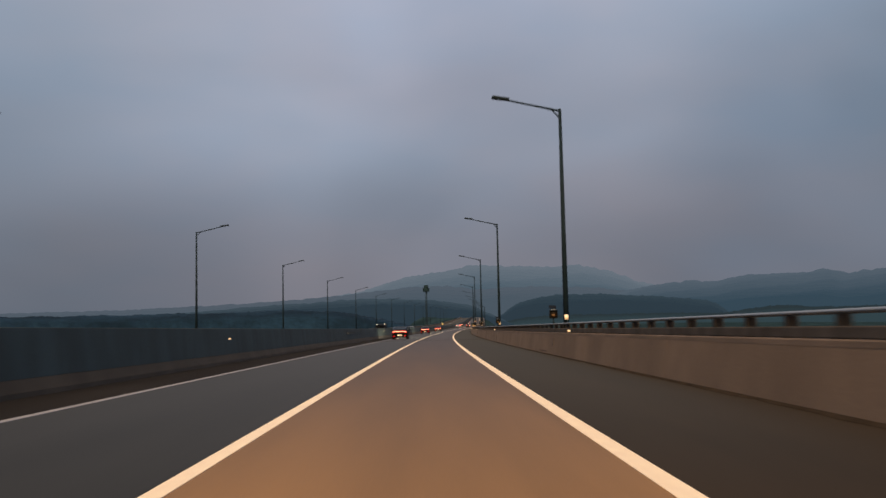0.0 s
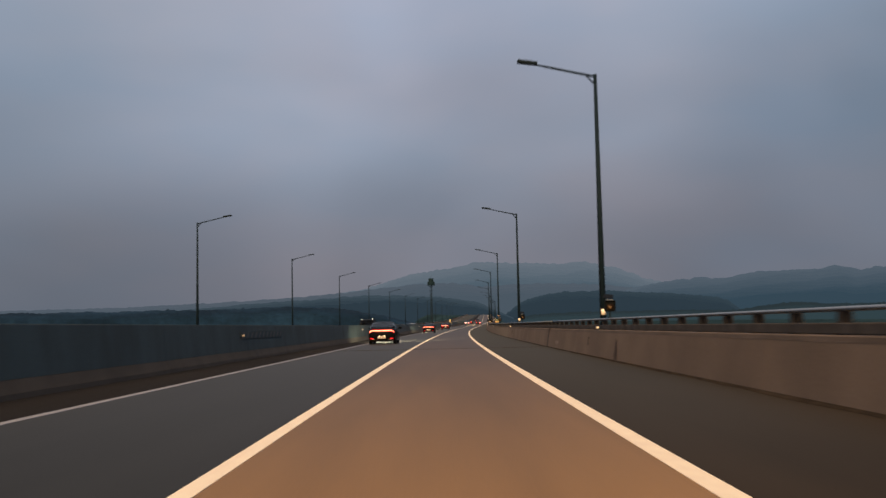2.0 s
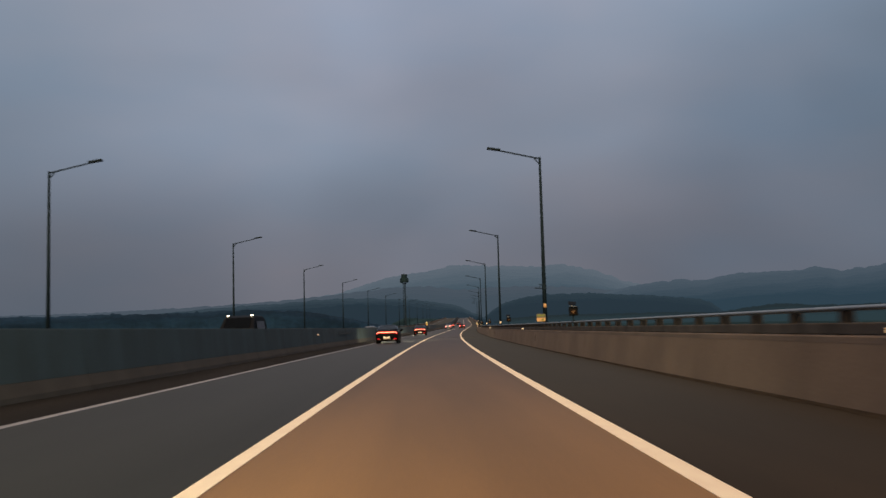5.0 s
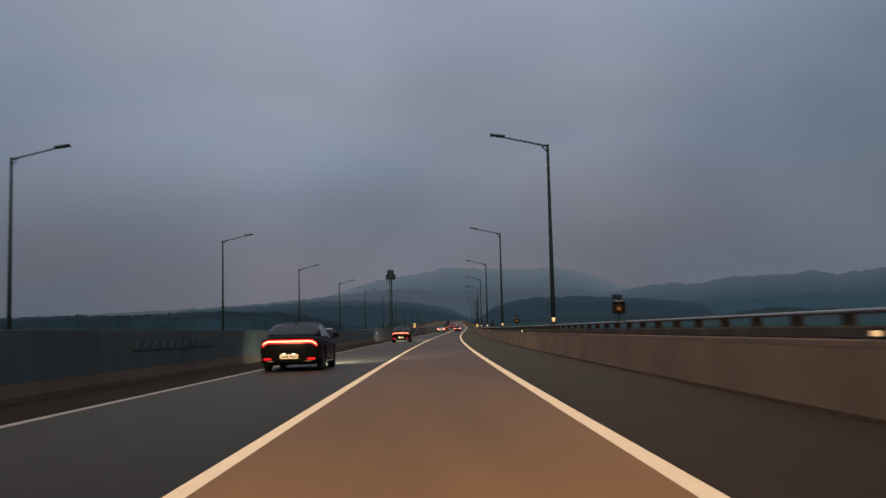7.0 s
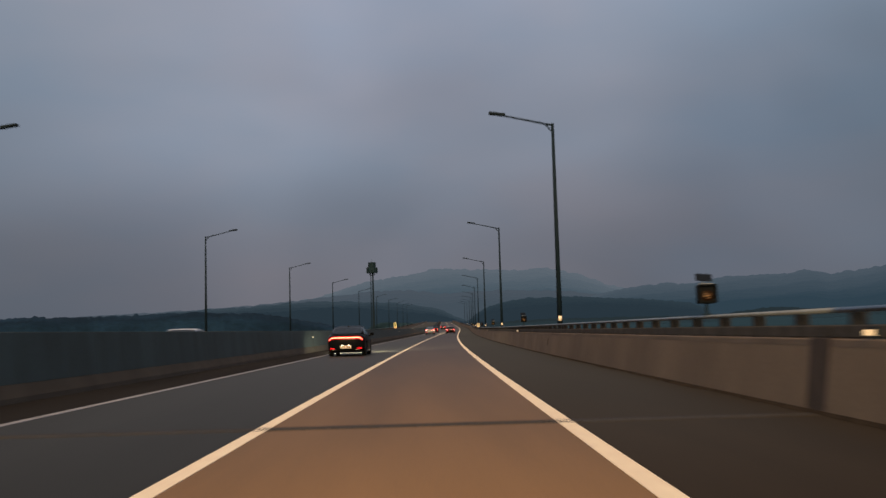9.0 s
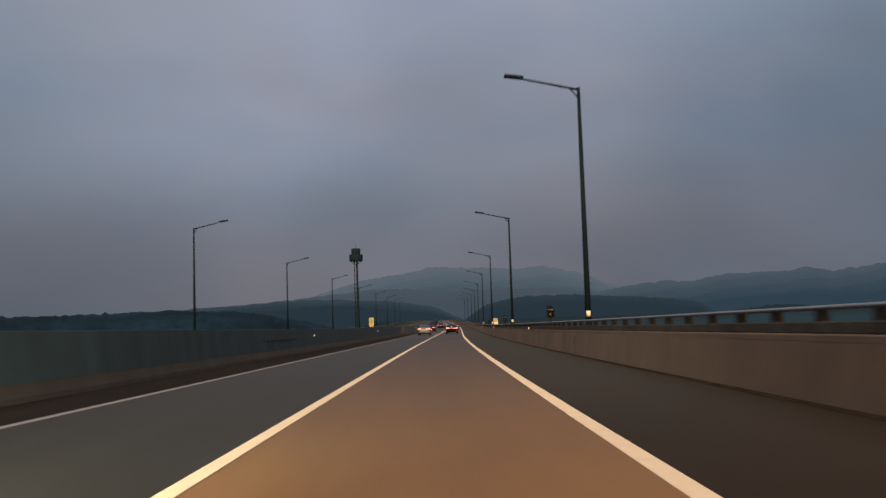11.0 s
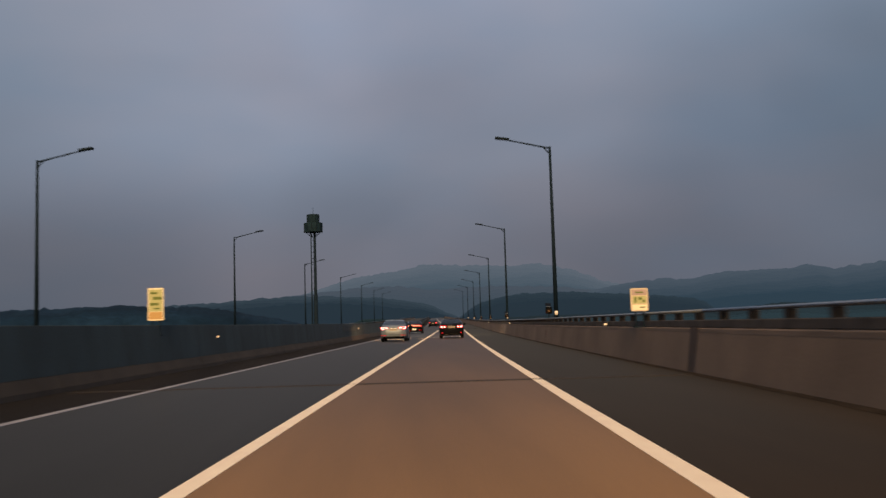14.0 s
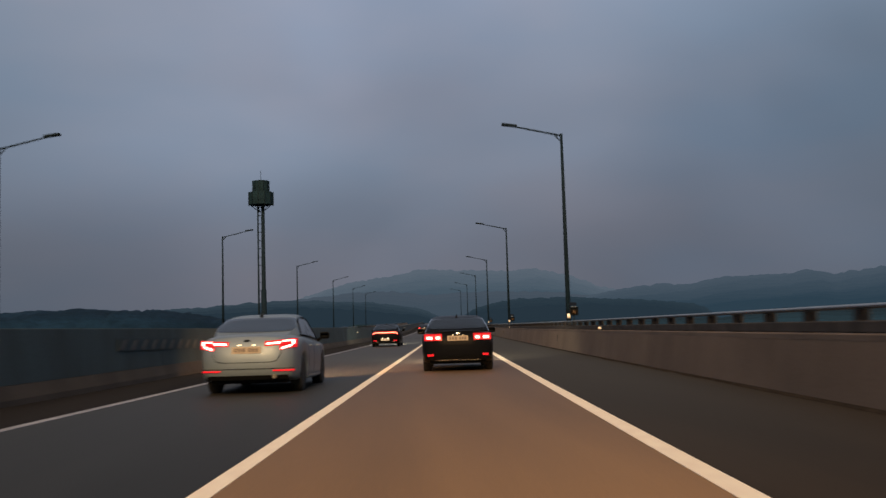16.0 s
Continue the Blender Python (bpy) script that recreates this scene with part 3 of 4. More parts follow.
    part("lens", bm, REFLECT_WHITE, root, "bright white reflective lens")
    root.matrix_world = place(s, x, z)
    return root


rf_e = reflector(5.03, 0.965, 1, 33.9)
rf_w = reflector(-7.67, 0.92, -1, 36.9)
for s in (80.0, 129.3, 177.3, 225.3, 273.7, 320.3, 368.5, 418.4, 466.3, 514.3, 562.3):
    copy_thing(rf_e, place(s, 5.03, 0.965))
for s in (84.6, 132.3, 179.6, 228.1, 275.9, 322.6, 371.6, 420.5, 468.0, 516.0, 564.0):
    copy_thing(rf_w, place(s, -7.67, 0.92))

# ---- reflective bands and red lids at the lamp posts ----
def pole_band(sheet, label):
    bm = bmesh.new()
    rows = []
    for r in (0.112, 0.119):
        rows.append([[bm.verts.new((r * math.sin(radians(a)), -r * math.cos(radians(a)), z)) for z in (0, 0.21)] for a in range(-42, 43, 12)])
    back, front = rows
    for a, b in zip(front, front[1:]):
        bm.faces.new((a[0], b[0], b[1], a[1]))
    for k in range(len(back) - 1):
        for z in (0, 1):
            bm.faces.new((back[k][z], back[k + 1][z], front[k + 1][z], front[k][z]))
    for k in (0, -1):
        bm.faces.new((back[k][0], back[k][1], front[k][1], front[k][0]))
    bmesh.ops.recalc_face_normals(bm, faces=bm.faces)
    return tagged(part("reflective_band", bm, sheet, None, smooth=True), label, "reflective band", "bands on the lamp posts")


band = pole_band(BAND_WHITE, "white reflective sheet on a lamp post")
band.matrix_world = place(POLE0 - PITCH, 5.533, 1.39)
for n in range(0, 14):
    if n != 3:
        copy_thing(band, place(POLE0 + n * PITCH, 5.533, 1.39))
dull = pole_band(SHEET_ORANGE, "dull orange band round a lamp post")
dull.matrix_world = place(POLE0 + 3 * PITCH, 5.533, 2.05)


def junction_box(label, red=False):
    bm = bmesh.new()
    box(bm, 0, 0, 0.17, 0.03, 0.15, 0.34, 0.012)
    root = tagged(part("junction_box", bm, BROWN_PLASTIC), label, "junction box", "junction boxes on the barrier")
    bm = bmesh.new()
    box(bm, -0.018, 0, 0.17, 0.02, 0.09, 0.26, 0.006)
    part("lid", bm, BROWN_PLASTIC, root)
    if red:
        bm = bmesh.new()
        box(bm, -0.030, 0, 0.105, 0.012, 0.085, 0.10, 0.004)
        part("tag", bm, RED_PLASTIC, root, "faded red plastic tag")
    return root


lid = junction_box("dull brown junction box with a faded red tag", True)
lid.matrix_world = place(POLE0 - 0.3 + 4 * PITCH, 4.928, 0.34) @ pose(0, 0, 0, 0, 8.7, 0)
copy_thing(lid, place(POLE0 - 0.3 + 8 * PITCH, 4.928, 0.34) @ pose(0, 0, 0, 0, 8.7, 0))
brown = junction_box("dull brown junction box on the barrier face")
brown.matrix_world = place(POLE0 - 0.3, 4.928, 0.34) @ pose(0, 0, 0, 0, 8.7, 0)
for n in (1, 2, 3, 5, 6, 7, 9, 10):
    copy_thing(brown, place(POLE0 - 0.3 + n * PITCH, 4.928, 0.34) @ pose(0, 0, 0, 0, 8.7, 0))


# ---- stains on the parapet ----
def parapet_x(z):
    return 4.87 + max(0, z - 0.10) * 0.153 + min(z, 0.10) * 0.15


def wall_stain(name, material, label, s, half_width, z0, z1, lean):
    """A thin irregular patch on the face of the parapet; half_width(z) gives its shape."""
    bm = bmesh.new()
    rows = []
    for k in range(15):
        z = z0 + (z1 - z0) * k / 14
        mid = lean(z)
        w = half_width(z)
        rows.append([bm.verts.new((parapet_x(z) - 0.004 - (0.004 if j in (1, 2) else 0), mid + w * (j / 3 * 2 - 1) * 0.9 + 0.02 * noise.noise(Vector((z * 22, j, 7))), z)) for j in range(4)])
    for a, b in zip(rows, rows[1:]):
        for j in range(3):
            bm.faces.new((a[j], a[j + 1], b[j + 1], b[j]))
    ob = tagged(part(name, bm, material, smooth=True), label, "stain")
    ob.matrix_world = place(s, 0)


wall_stain("drain_stain", STAIN, "dark wet drain stain running down the barrier", 76.2,
           lambda z: 0.24 + 0.07 * math.sin(z * 9) + 0.05 * noise.noise(Vector((z * 14, 3, 1))) - 0.17 * max(0, (z - 0.50) / 0.14) ** 2, 0.012, 0.652, lambda z: 0.16 * (z / 0.64) ** 1.4)
wall_stain("pale_smudge", SMUDGE, "pale lime smudge on the barrier face", 91.8,
           lambda z: 0.75 * math.sqrt(max(0.02, 1 - ((z - 0.28) / 0.085) ** 2)) + 0.12 * noise.noise(Vector((z * 30, 1, 4))), 0.20, 0.36, lambda z: 0.9 * (z - 0.28))
for s, half, z in ((41.4, 1.9, 0.115), (302.3, 0.50, 0.095), (342.0, 1.25, 0.10), (345.4, 1.2, 0.075), (353.0, 0.75, 0.095), (377.8, 1.6, 0.095)):
    wall_stain("tyre_scuff", STAIN, "dark scraped streak along the foot of the barrier", s,
               lambda h: half * math.sqrt(max(0.01, 1 - ((h - z) / 0.022) ** 2)) * (1 + 0.25 * noise.noise(Vector((h * 90, s, 2)))), z - 0.02, z + 0.02, lambda h: 14 * (h - z))


# ---- solar warning lamps ----
def solar_lamp():
    root = tagged(new("warning_light"), "black solar warning lamp with an amber lens on the rail", "warning light", "solar warning lamps along the rail")
    bm = bmesh.new()
    tube(bm, (0, 0, -0.16), (0, 0, 0.06), 0.03, 0.03, 8)
    box(bm, 0, 0, -0.145, 0.14, 0.10, 0.03, 0.004)
    part("stem", bm, STEEL_DARK, root)
    bm = bmesh.new()
    box(bm, 0, 0, 0.22, 0.33, 0.16, 0.34, 0.03)
    for a in (-1, 1):
        box(bm, a * 0.155, -0.11, 0.22, 0.02, 0.08, 0.30, 0.004)
    box(bm, 0, -0.11, 0.385, 0.33, 0.09, 0.02, 0.004)
    part("housing", bm, BOX_BLACK, root)
    bm = bmesh.new()
    bmesh.ops.create_uvsphere(bm, u_segments=20, v_segments=10, radius=1.0, matrix=Matrix.Translation((0, -0.072, 0.19)) @ Matrix.Diagonal((0.12, 0.035, 0.10, 1)))
    lens = part("amber_lens", bm, LENS_DARK, root, "domed dark amber lens", True)
    for x, z, w, h in ((0.0, 0.0, 0.050, 0.016), (-0.035, 0.034, 0.026, 0.010), (0.045, 0.030, 0.020, 0.009), (0.01, -0.040, 0.040, 0.010), (-0.055, -0.008, 0.016, 0.012)):
        bm = bmesh.new()
        bmesh.ops.create_uvsphere(bm, u_segments=8, v_segments=5, radius=1.0, matrix=Matrix.Translation((x, -0.072 - 0.034 * math.sqrt(max(0, 1 - (x / 0.12) ** 2 - (z / 0.10) ** 2)), 0.19 + z)) @ Matrix.Diagonal((w, 0.006, h, 1)))
        part("glimmer", bm, LAMP_AMBER, lens, "lit amber cell", True)
    tilt = Matrix.Translation((-0.03, 0.0, 0.525)) @ Matrix.Rotation(radians(48), 4, "X") @ Matrix.Rotation(radians(-7), 4, "Z")
    bm = bmesh.new()
    box(bm, 0, 0, 0, 0.29, 0.17, 0.022, 0.005, tilt)
    p = part("solar_panel", bm, SOLAR, root, "tilted dark solar panel")
    bm = bmesh.new()
    for a in (-0.05, 0.05):
        tube(bm, (a, 0, 0.39), (a - 0.02, 0, 0.52), 0.012, 0.012, 6)
    box(bm, 0, -0.02, 0.410, 0.24, 0.10, 0.012)
    part("panel_mount", bm, STEEL_RAIL, root)
    return root


sl = solar_lamp()
sl.matrix_world = place(40.06, 5.20, 1.42)
for s in (78.7, 116.9, 156.0, 193.9, 232.3, 271.4, 310.1, 348.75, 387.7, 426.4, 465.0, 503.7, 542.3):
    copy_thing(sl, place(s, 5.20, 1.42))


# ---- kilometre signs ----
def rounded_plate(bm, cx, cz, w, h, y, depth, r):
    """A thin upright plate with rounded corners, its face at y."""
    pts = []
    for sx, sz, a0 in ((1, 1, 0), (-1, 1, 90), (-1, -1, 180), (1, -1, 270)):
        for k in range(5):
            a = radians(a0 + 22.5 * k)
            pts.append((cx + sx * (w / 2 - r) + r * math.cos(a), cz + sz * (h / 2 - r) + r * math.sin(a)))
    front = [bm.verts.new((x, y, z)) for x, z in pts]
    back = [bm.verts.new((x, y + depth, z)) for x, z in pts]
    bm.faces.new(front)
    bm.faces.new(back[::-1])
    for k in range(len(pts)):
        bm.faces.new((front[k], front[k - 1], back[k - 1], back[k]))
    bmesh.ops.recalc_face_normals(bm, faces=bm.faces)
    return bm


def km_sign(name, label, width, height, sheet, fields):
    """A sign board on two stubs; fields: (x, z, width, height, material, bars) on its face."""
    root = tagged(new(name), label, "sign", "kilometre signs")
    board = part("board", rounded_plate(bmesh.new(), 0, height / 2, width, height, 0, 0.03, 0.03), sheet, root)
    for x, z, w, h, m_, bars in fields:
        p = part("panel", rounded_plate(bmesh.new(), x, z, w, h, -0.005, 0.006, 0.012), m_, root)
        for bx, bz, bw, bh in bars:
            bm = bmesh.new()
            box(bm, x + bx, -0.008, z + bz, bw, 0.006, bh)
            part("marking", bm, SIGN_MARK, p)
    bm = bmesh.new()
    for a in (-0.1, 0.1):
        tube(bm, (a, 0.05, -0.42), (a, 0.05, height * 0.9), 0.02, 0.02, 8)
    box(bm, 0, 0.05, -0.40, 0.34, 0.08, 0.03)
    part("sign_stand", bm, STEEL_DARK, root)
    return root


ks = km_sign("kilometre_sign", "pale cream sign with a yellow panel above the rail", 0.44, 0.58, SHEET_BUFF,
             [(0, 0.475, 0.38, 0.15, SHEET_PINK, [(0.0, 0.0, 0.20, 0.035)]), (0, 0.285, 0.36, 0.19, REFLECT_PALE, [(-0.10, 0.0, 0.05, 0.13), (0.02, 0.03, 0.09, 0.07), (0.11, -0.03, 0.06, 0.06)]),
              (0, 0.095, 0.38, 0.13, SHEET_CREAM, [(0.07, 0.0, 0.14, 0.03)])])
ks.matrix_world = place(362.9, 4.98, 1.30)
ks = km_sign("kilometre_sign", "tall pale yellow sign with green markings above the median barrier", 0.42, 0.88, SHEET_CREAM,
             [(0, 0.54, 0.37, 0.60, REFLECT_PALE, [(-0.05, 0.20, 0.20, 0.06), (0.05, 0.06, 0.24, 0.08), (-0.04, -0.10, 0.24, 0.07), (0.03, -0.22, 0.16, 0.04)]), (0, 0.13, 0.37, 0.20, REFLECT_YELLOW, [])])
ks.matrix_world = place(365.3, -7.8, 1.44)
ks = km_sign("kilometre_sign", "pale orange and grey sign strapped to a lamp post", 0.46, 0.40, SHEET_GREY,
             [(0, 0.10, 0.44, 0.18, SHEET_ORANGE, [(0.08, 0.0, 0.12, 0.1)]), (0, 0.30, 0.42, 0.16, SHEET_GREY, [(0, 0.02, 0.34, 0.06)])])
ks.matrix_world = place(POLE0 + 3 * PITCH - 0.16, 5.30, 1.33)
bracket = tagged(new("cable_bracket"), "dark steel bracket with two short arms on a lamp post", "bracket")
for z0, ln in ((0.0, 0.34), (0.19, 0.18)):
    bm = bmesh.new()
    tube(bm, (-0.10, 0, z0), (-0.10 - ln, 0, z0 + 0.03), 0.022, 0.016, 8)
    part("bracket_arm", bm, STEEL_DARK, bracket)
bm = bmesh.new()
tube(bm, (0, 0, -0.04), (0, 0, 0.24), 0.118, 0.118, 16)
part("clamp", bm, STEEL_DARK, bracket)
bm = bmesh.new()
tube(bm, (-0.30, 0, 0.02), (-0.16, 0, 0.19), 0.010, 0.010, 6)
box(bm, -0.43, 0, 0.03, 0.09, 0.07, 0.06, 0.01)
part("insulator", bm, BOX_BLACK, bracket)
bracket.matrix_world = place(POLE0 + 3 * PITCH, 5.533, 3.05)


# ---- striped boards on the median ----
def striped_board(s, n):
    root = tagged(new("hazard_board"), "faded diagonal hazard stripes along the median barrier", "hazard board", "striped boards on the median")
    bm = bmesh.new()
    box(bm, 0, n * 0.8 / 2, 0.14, 0.014, n * 0.8, 0.30, 0.004)
    part("board", bm, CONCRETE_OLD, root)
    bm = bmesh.new()
    v = [bm.verts.new(p) for p in ((0.0, 0, 0), (0.0, 0.36, 0), (0.0, 0.72, 0.25), (0.0, 0.36, 0.25))]
    bm.faces.new(v)
    r = bmesh.ops.extrude_face_region(bm, geom=bm.faces[:])
    bmesh.ops.translate(bm, vec=(0.006, 0, 0), verts=[g for g in r["geom"] if isinstance(g, bmesh.types.BMVert)])
    bmesh.ops.recalc_face_normals(bm, faces=bm.faces)
    me = mesh_of("stripe", bm, STRIPE)
    for i in range(n):
        ob = new("stripe", me)
        ob.parent = root
        ob.matrix_local = pose(0.010, i * 0.8 + 0.04, 0.005)
    root.matrix_world = place(s, -7.635, 0.80)


for s in (84.3, 191.4, 307.0, 409.3):
    striped_board(s, 11)


# ---- antenna tower ----
def antenna_tower():
    root = tagged(new("antenna_tower"), "tall dark twin-column mast with a drum-shaped antenna head", "tower")
    for nm, x, r in (("column", 0.24, 0.31), ("ladder_column", -0.46, 0.13)):
        bm = bmesh.new()
        tube(bm, (x, 0, 0), (x, 0, 26.2), r * 1.15, r * 0.75, 14)
        part(nm, bm, STEEL_DARK, root, smooth=True)
    rung = bmesh.new()
    tube(rung, (-0.46, 0, 0), (0.2, 0, 0), 0.045, 0.045, 6)
    me = mesh_of("rung", rung, STEEL_DARK)
    for i in range(22):
        ob = new("rung", me)
        ob.parent = root
        ob.matrix_local = pose(0, 0, 1.5 + i * 1.15)
    bm = bmesh.new()
    tube(bm, (0.24, 0, 0), (0.24, 0, 14.2), 0.41, 0.37, 14)
    part("column_sleeve", bm, STEEL_DARK, root, smooth=True)
    for nm, r, z0, z1 in (("lower_drum", 1.72, 26.0, 27.7), ("upper_drum", 1.15, 27.7, 29.3)):
        bm = bmesh.new()
        n = 12
        tube(bm, (0, 0, z0), (0, 0, z1), r * 0.97, r, n)
        p = part(nm, bm, TOWER_GREEN, root)
        slat = bmesh.new()
        box(slat, 0, 0, (z1 - z0) / 2, 0.10, 0.08, z1 - z0 + 0.12)
        sm = mesh_of("rib", slat, STEEL_DARK)
        for k in range(n):
            ob = new("rib", sm)
            ob.parent = p
            a = 2 * math.pi * k / n
            ob.matrix_local = pose(r * math.cos(a), r * math.sin(a), z0 - 0.05, 0, 0, math.degrees(a))
    bm = bmesh.new()
    for a in range(6):
        c, d = math.cos(a * math.pi / 3), math.sin(a * math.pi / 3)
        tube(bm, (0.25 * c, 0.25 * d, 25.0), (1.5 * c, 1.5 * d, 26.05), 0.05, 0.05, 6)
    part("strut", bm, STEEL_DARK, root)
    bm = bmesh.new()
    tube(bm, (0, 0, 29.25), (0, 0, 30.8), 0.045, 0.02, 8)
    box(bm, 0, 0, 29.35, 0.4, 0.4, 0.2, 0.03)
    part("lightning_rod", bm, STEEL_DARK, root)
    return root


tw = antenna_tower()
tw.matrix_world = pose(-1.29, 521.1, road_z(521.1) - 7.45, 0, 0, -6)


# ---- cars ----
def lathe(profile, seg=28):
    """A turned body about the x axis: profile is a list of (x, radius)."""
    bm = bmesh.new()
    rings = [[bm.verts.new((x, r * math.cos(2 * math.pi * k / seg), r * math.sin(2 * math.pi * k / seg))) for k in range(seg)] for x, r in profile]
    for a, b in zip(rings, rings[1:]):
        for k in range(seg):
            bm.faces.new((a[k], a[(k + 1) % seg], b[(k + 1) % seg], b[k]))
    bm.faces.new(rings[0][::-1])
    bm.faces.new(rings[-1])
    bmesh.ops.recalc_face_normals(bm, faces=bm.faces)
    return bm


class Sedan:
    """The surface of a four-door saloon: y runs from the rear bumper (0) to the nose, x to the right, z up."""

    def __init__(self, length=4.9, width=1.86, height=1.46, base=2.82, rear_axle=1.08, wheel=0.335, deck=1.06, fast=0.0):
        self.L, self.W, self.H, self.ya, self.yb, self.r = length, width / 2, height, rear_axle, rear_axle + base, wheel
        L = length
        self.half = [(0, 0.90), (0.25, 0.955), (0.9, 0.995), (L * 0.5, 1.0), (L - 1.0, 0.985), (L - 0.35, 0.93), (L, 0.80)]
        self.belt = [(0, deck - 0.14), (0.5, deck - 0.06), (1.4, deck - 0.06), (L * 0.55, deck - 0.12), (L - 1.2, deck - 0.16), (L - 0.4, deck - 0.30), (L, deck - 0.45)]
        self.top = [(0, deck - 0.03), (0.18, deck), (0.85, deck + 0.02), (L * 0.5, deck - 0.02), (L - 1.35, deck - 0.02), (L - 0.5, deck - 0.16), (L, deck - 0.36)]
        self.sill = [(0, 0.30), (0.4, 0.24), (L * 0.5, 0.20), (L - 0.4, 0.22), (L, 0.26)]
        H = height
        self.roof = [(0.52 - fast * 0.07, deck - 0.03), (0.95, deck + 0.16 + fast * 0.02), (1.45, H - 0.09), (1.95, H - 0.02), (L * 0.5, H), (2.9, H - 0.03), (3.25, H - 0.16), (L - 1.15, deck - 0.06)]

    def bend(self, x, y, z):
        """Rounds the nose and tail in plan and in side view."""
        w = self.W
        k = max(0, 1 - y / 0.7) ** 2
        y2 = y + k * (0.26 * (abs(x) / w) ** 4 + 0.20 * max(0, (z - 0.62) / 0.5) ** 2 + 0.14 * max(0, (0.50 - z) / 0.3) ** 2)
        k = max(0, 1 - (self.L - y) / 0.9) ** 2
        return y2 - k * (0.45 * (abs(x) / w) ** 3 + 0.12 * max(0, (z - 0.5) / 0.4) ** 2 + 0.08 * max(0, (0.45 - z) / 0.3))

    def section(self, y):
        w, zb, zt = self.W * interp(self.half, y), interp(self.belt, y), interp(self.top, y)
        z0 = interp(self.sill, y)
        arch = 0
        for c in (self.ya, self.yb):
            d = abs(y - c)
            R = self.r + 0.055
            if d < R:
                arch = max(arch, self.r + math.sqrt(R * R - d * d))
        lip = 0.015 if arch > z0 else 0.0
        z0 = max(z0, arch)
        h = zb - z0
        pts = [(w * 0.55, z0), (w * 0.90 + lip, z0), (w * 0.965 + lip, z0 + 0.03), (w * 0.985 + lip, z0 + 0.22 * h), (w * 0.995, z0 + 0.45 * h), (w * 1.0, z0 + 0.62 * h),
               (w * 0.99, z0 + 0.80 * h), (w * 0.965, z0 + 0.93 * h), (w * 0.92, zb), (w * 0.84, zb + (zt - zb) * 0.45), (w * 0.70, zb + (zt - zb) * 0.8), (w * 0.40, zt), (0, zt + 0.005)]
        return pts

    def side_x(self, y, z):
        p = self.section(y)
        for (xa, za), (xb, zb) in zip(p[1:], p[2:]):
            if za <= z <= zb:
                return xa + (xb - xa) * (z - za) / max(1e-6, zb - za)
        return p[5][0]

    def body(self):
        ys = sorted({round(v, 3) for v in [0, 0.03, 0.08, 0.15, 0.25, 0.4] + [0.5 + 0.1 * i for i in range(int((self.L - 1) * 10))] +
                     [c + (self.r + 0.055) * math.cos(math.pi * k / 16) for c in (self.ya, self.yb) for k in range(17)] +
                     [c + sg * (self.r + 0.075) for c in (self.ya, self.yb) for sg in (-1, 1)] + [self.L - v for v in (0.4, 0.25, 0.14, 0.06, 0)]})
        bm = bmesh.new()
        rows = []
        for y in ys:
            half = self.section(y)
            loop = [(-x, z) for x, z in half[:-1]] + half[-1:] + [(x, z) for x, z in half[-2::-1]]
            rows.append([bm.verts.new((x, self.bend(x, y, z), z)) for x, z in loop])
        k = len(rows[0])
        for a, b in zip(rows, rows[1:]):
            for j in range(k):
                bm.faces.new((a[j], a[(j + 1) % k], b[(j + 1) % k], b[j]))
        for row, y in ((rows[0], ys[0]), (rows[-1], ys[-1])):
            n, cols = (k - 1) // 2, 14
            levels = []
            for j in range(1, n):
                a, b = row[j], row[k - 1 - j]
                inner = [a.co.x + (b.co.x - a.co.x) * c / cols for c in range(1, cols)]
                levels.append([a] + [bm.verts.new((x, self.bend(x, y, a.co.z), a.co.z)) for x in inner] + [b])
            for lo, hi in zip(levels, levels[1:]):
                for c in range(cols):
                    bm.faces.new((lo[c], lo[c + 1], hi[c + 1], hi[c]))
            for c in range(cols):
                bm.faces.new((levels[-1][c], levels[-1][c + 1], row[n]))
        bmesh.ops.recalc_face_normals(bm, faces=bm.faces)
        return bm

    def cabin_point(self, y, v, side):
        """v: 0 at the belt, 0.6 at the roof's edge, 1 on the roof's middle."""
        zr = interp(self.roof, y)
        w = self.W * interp(self.half, y)
        zb = min(interp(self.belt, y) + 0.02, zr)
        rise = max(0.0, zr - zb)
        tuck = 0.22 * max(0.0, (1.0 - y) / 0.6)
        wb, wt = w * (0.90 - tuck), w * (0.90 - tuck - 0.40 * rise)
        if v <= 0.6:
            t = v / 0.6
            x, z = wb + (wt - wb) * (t ** 1.25), zb + (zr - 0.055 * min(1, rise / 0.3) - zb) * t
        else:
            t = (v - 0.6) / 0.4
            x, z = wt * math.cos(t * math.pi / 2) ** 0.75, zr - 0.055 * min(1, rise / 0.3) * (1 - math.sin(t * math.pi / 2)) ** 1.4
        return Vector((side * x, y, z))

    def cabin(self):
        y0, y1 = self.roof[0][0], self.roof[-1][0]
        bm = bmesh.new()
        rows = []
        vs = [0, 0.1, 0.2, 0.3, 0.4, 0.5, 0.57, 0.62, 0.68, 0.76, 0.86, 1.0]
        for i in range(41):
            y = y0 + (y1 - y0) * i / 40
            rows.append([bm.verts.new(self.cabin_point(y, v, -1)) for v in vs] + [bm.verts.new(self.cabin_point(y, v, 1)) for v in vs[-2::-1]])
        for a, b in zip(rows, rows[1:]):
            for j in range(len(a) - 1):
                bm.faces.new((a[j], b[j], b[j + 1], a[j + 1]))
        bmesh.ops.recalc_face_normals(bm, faces=bm.faces)
        return bm

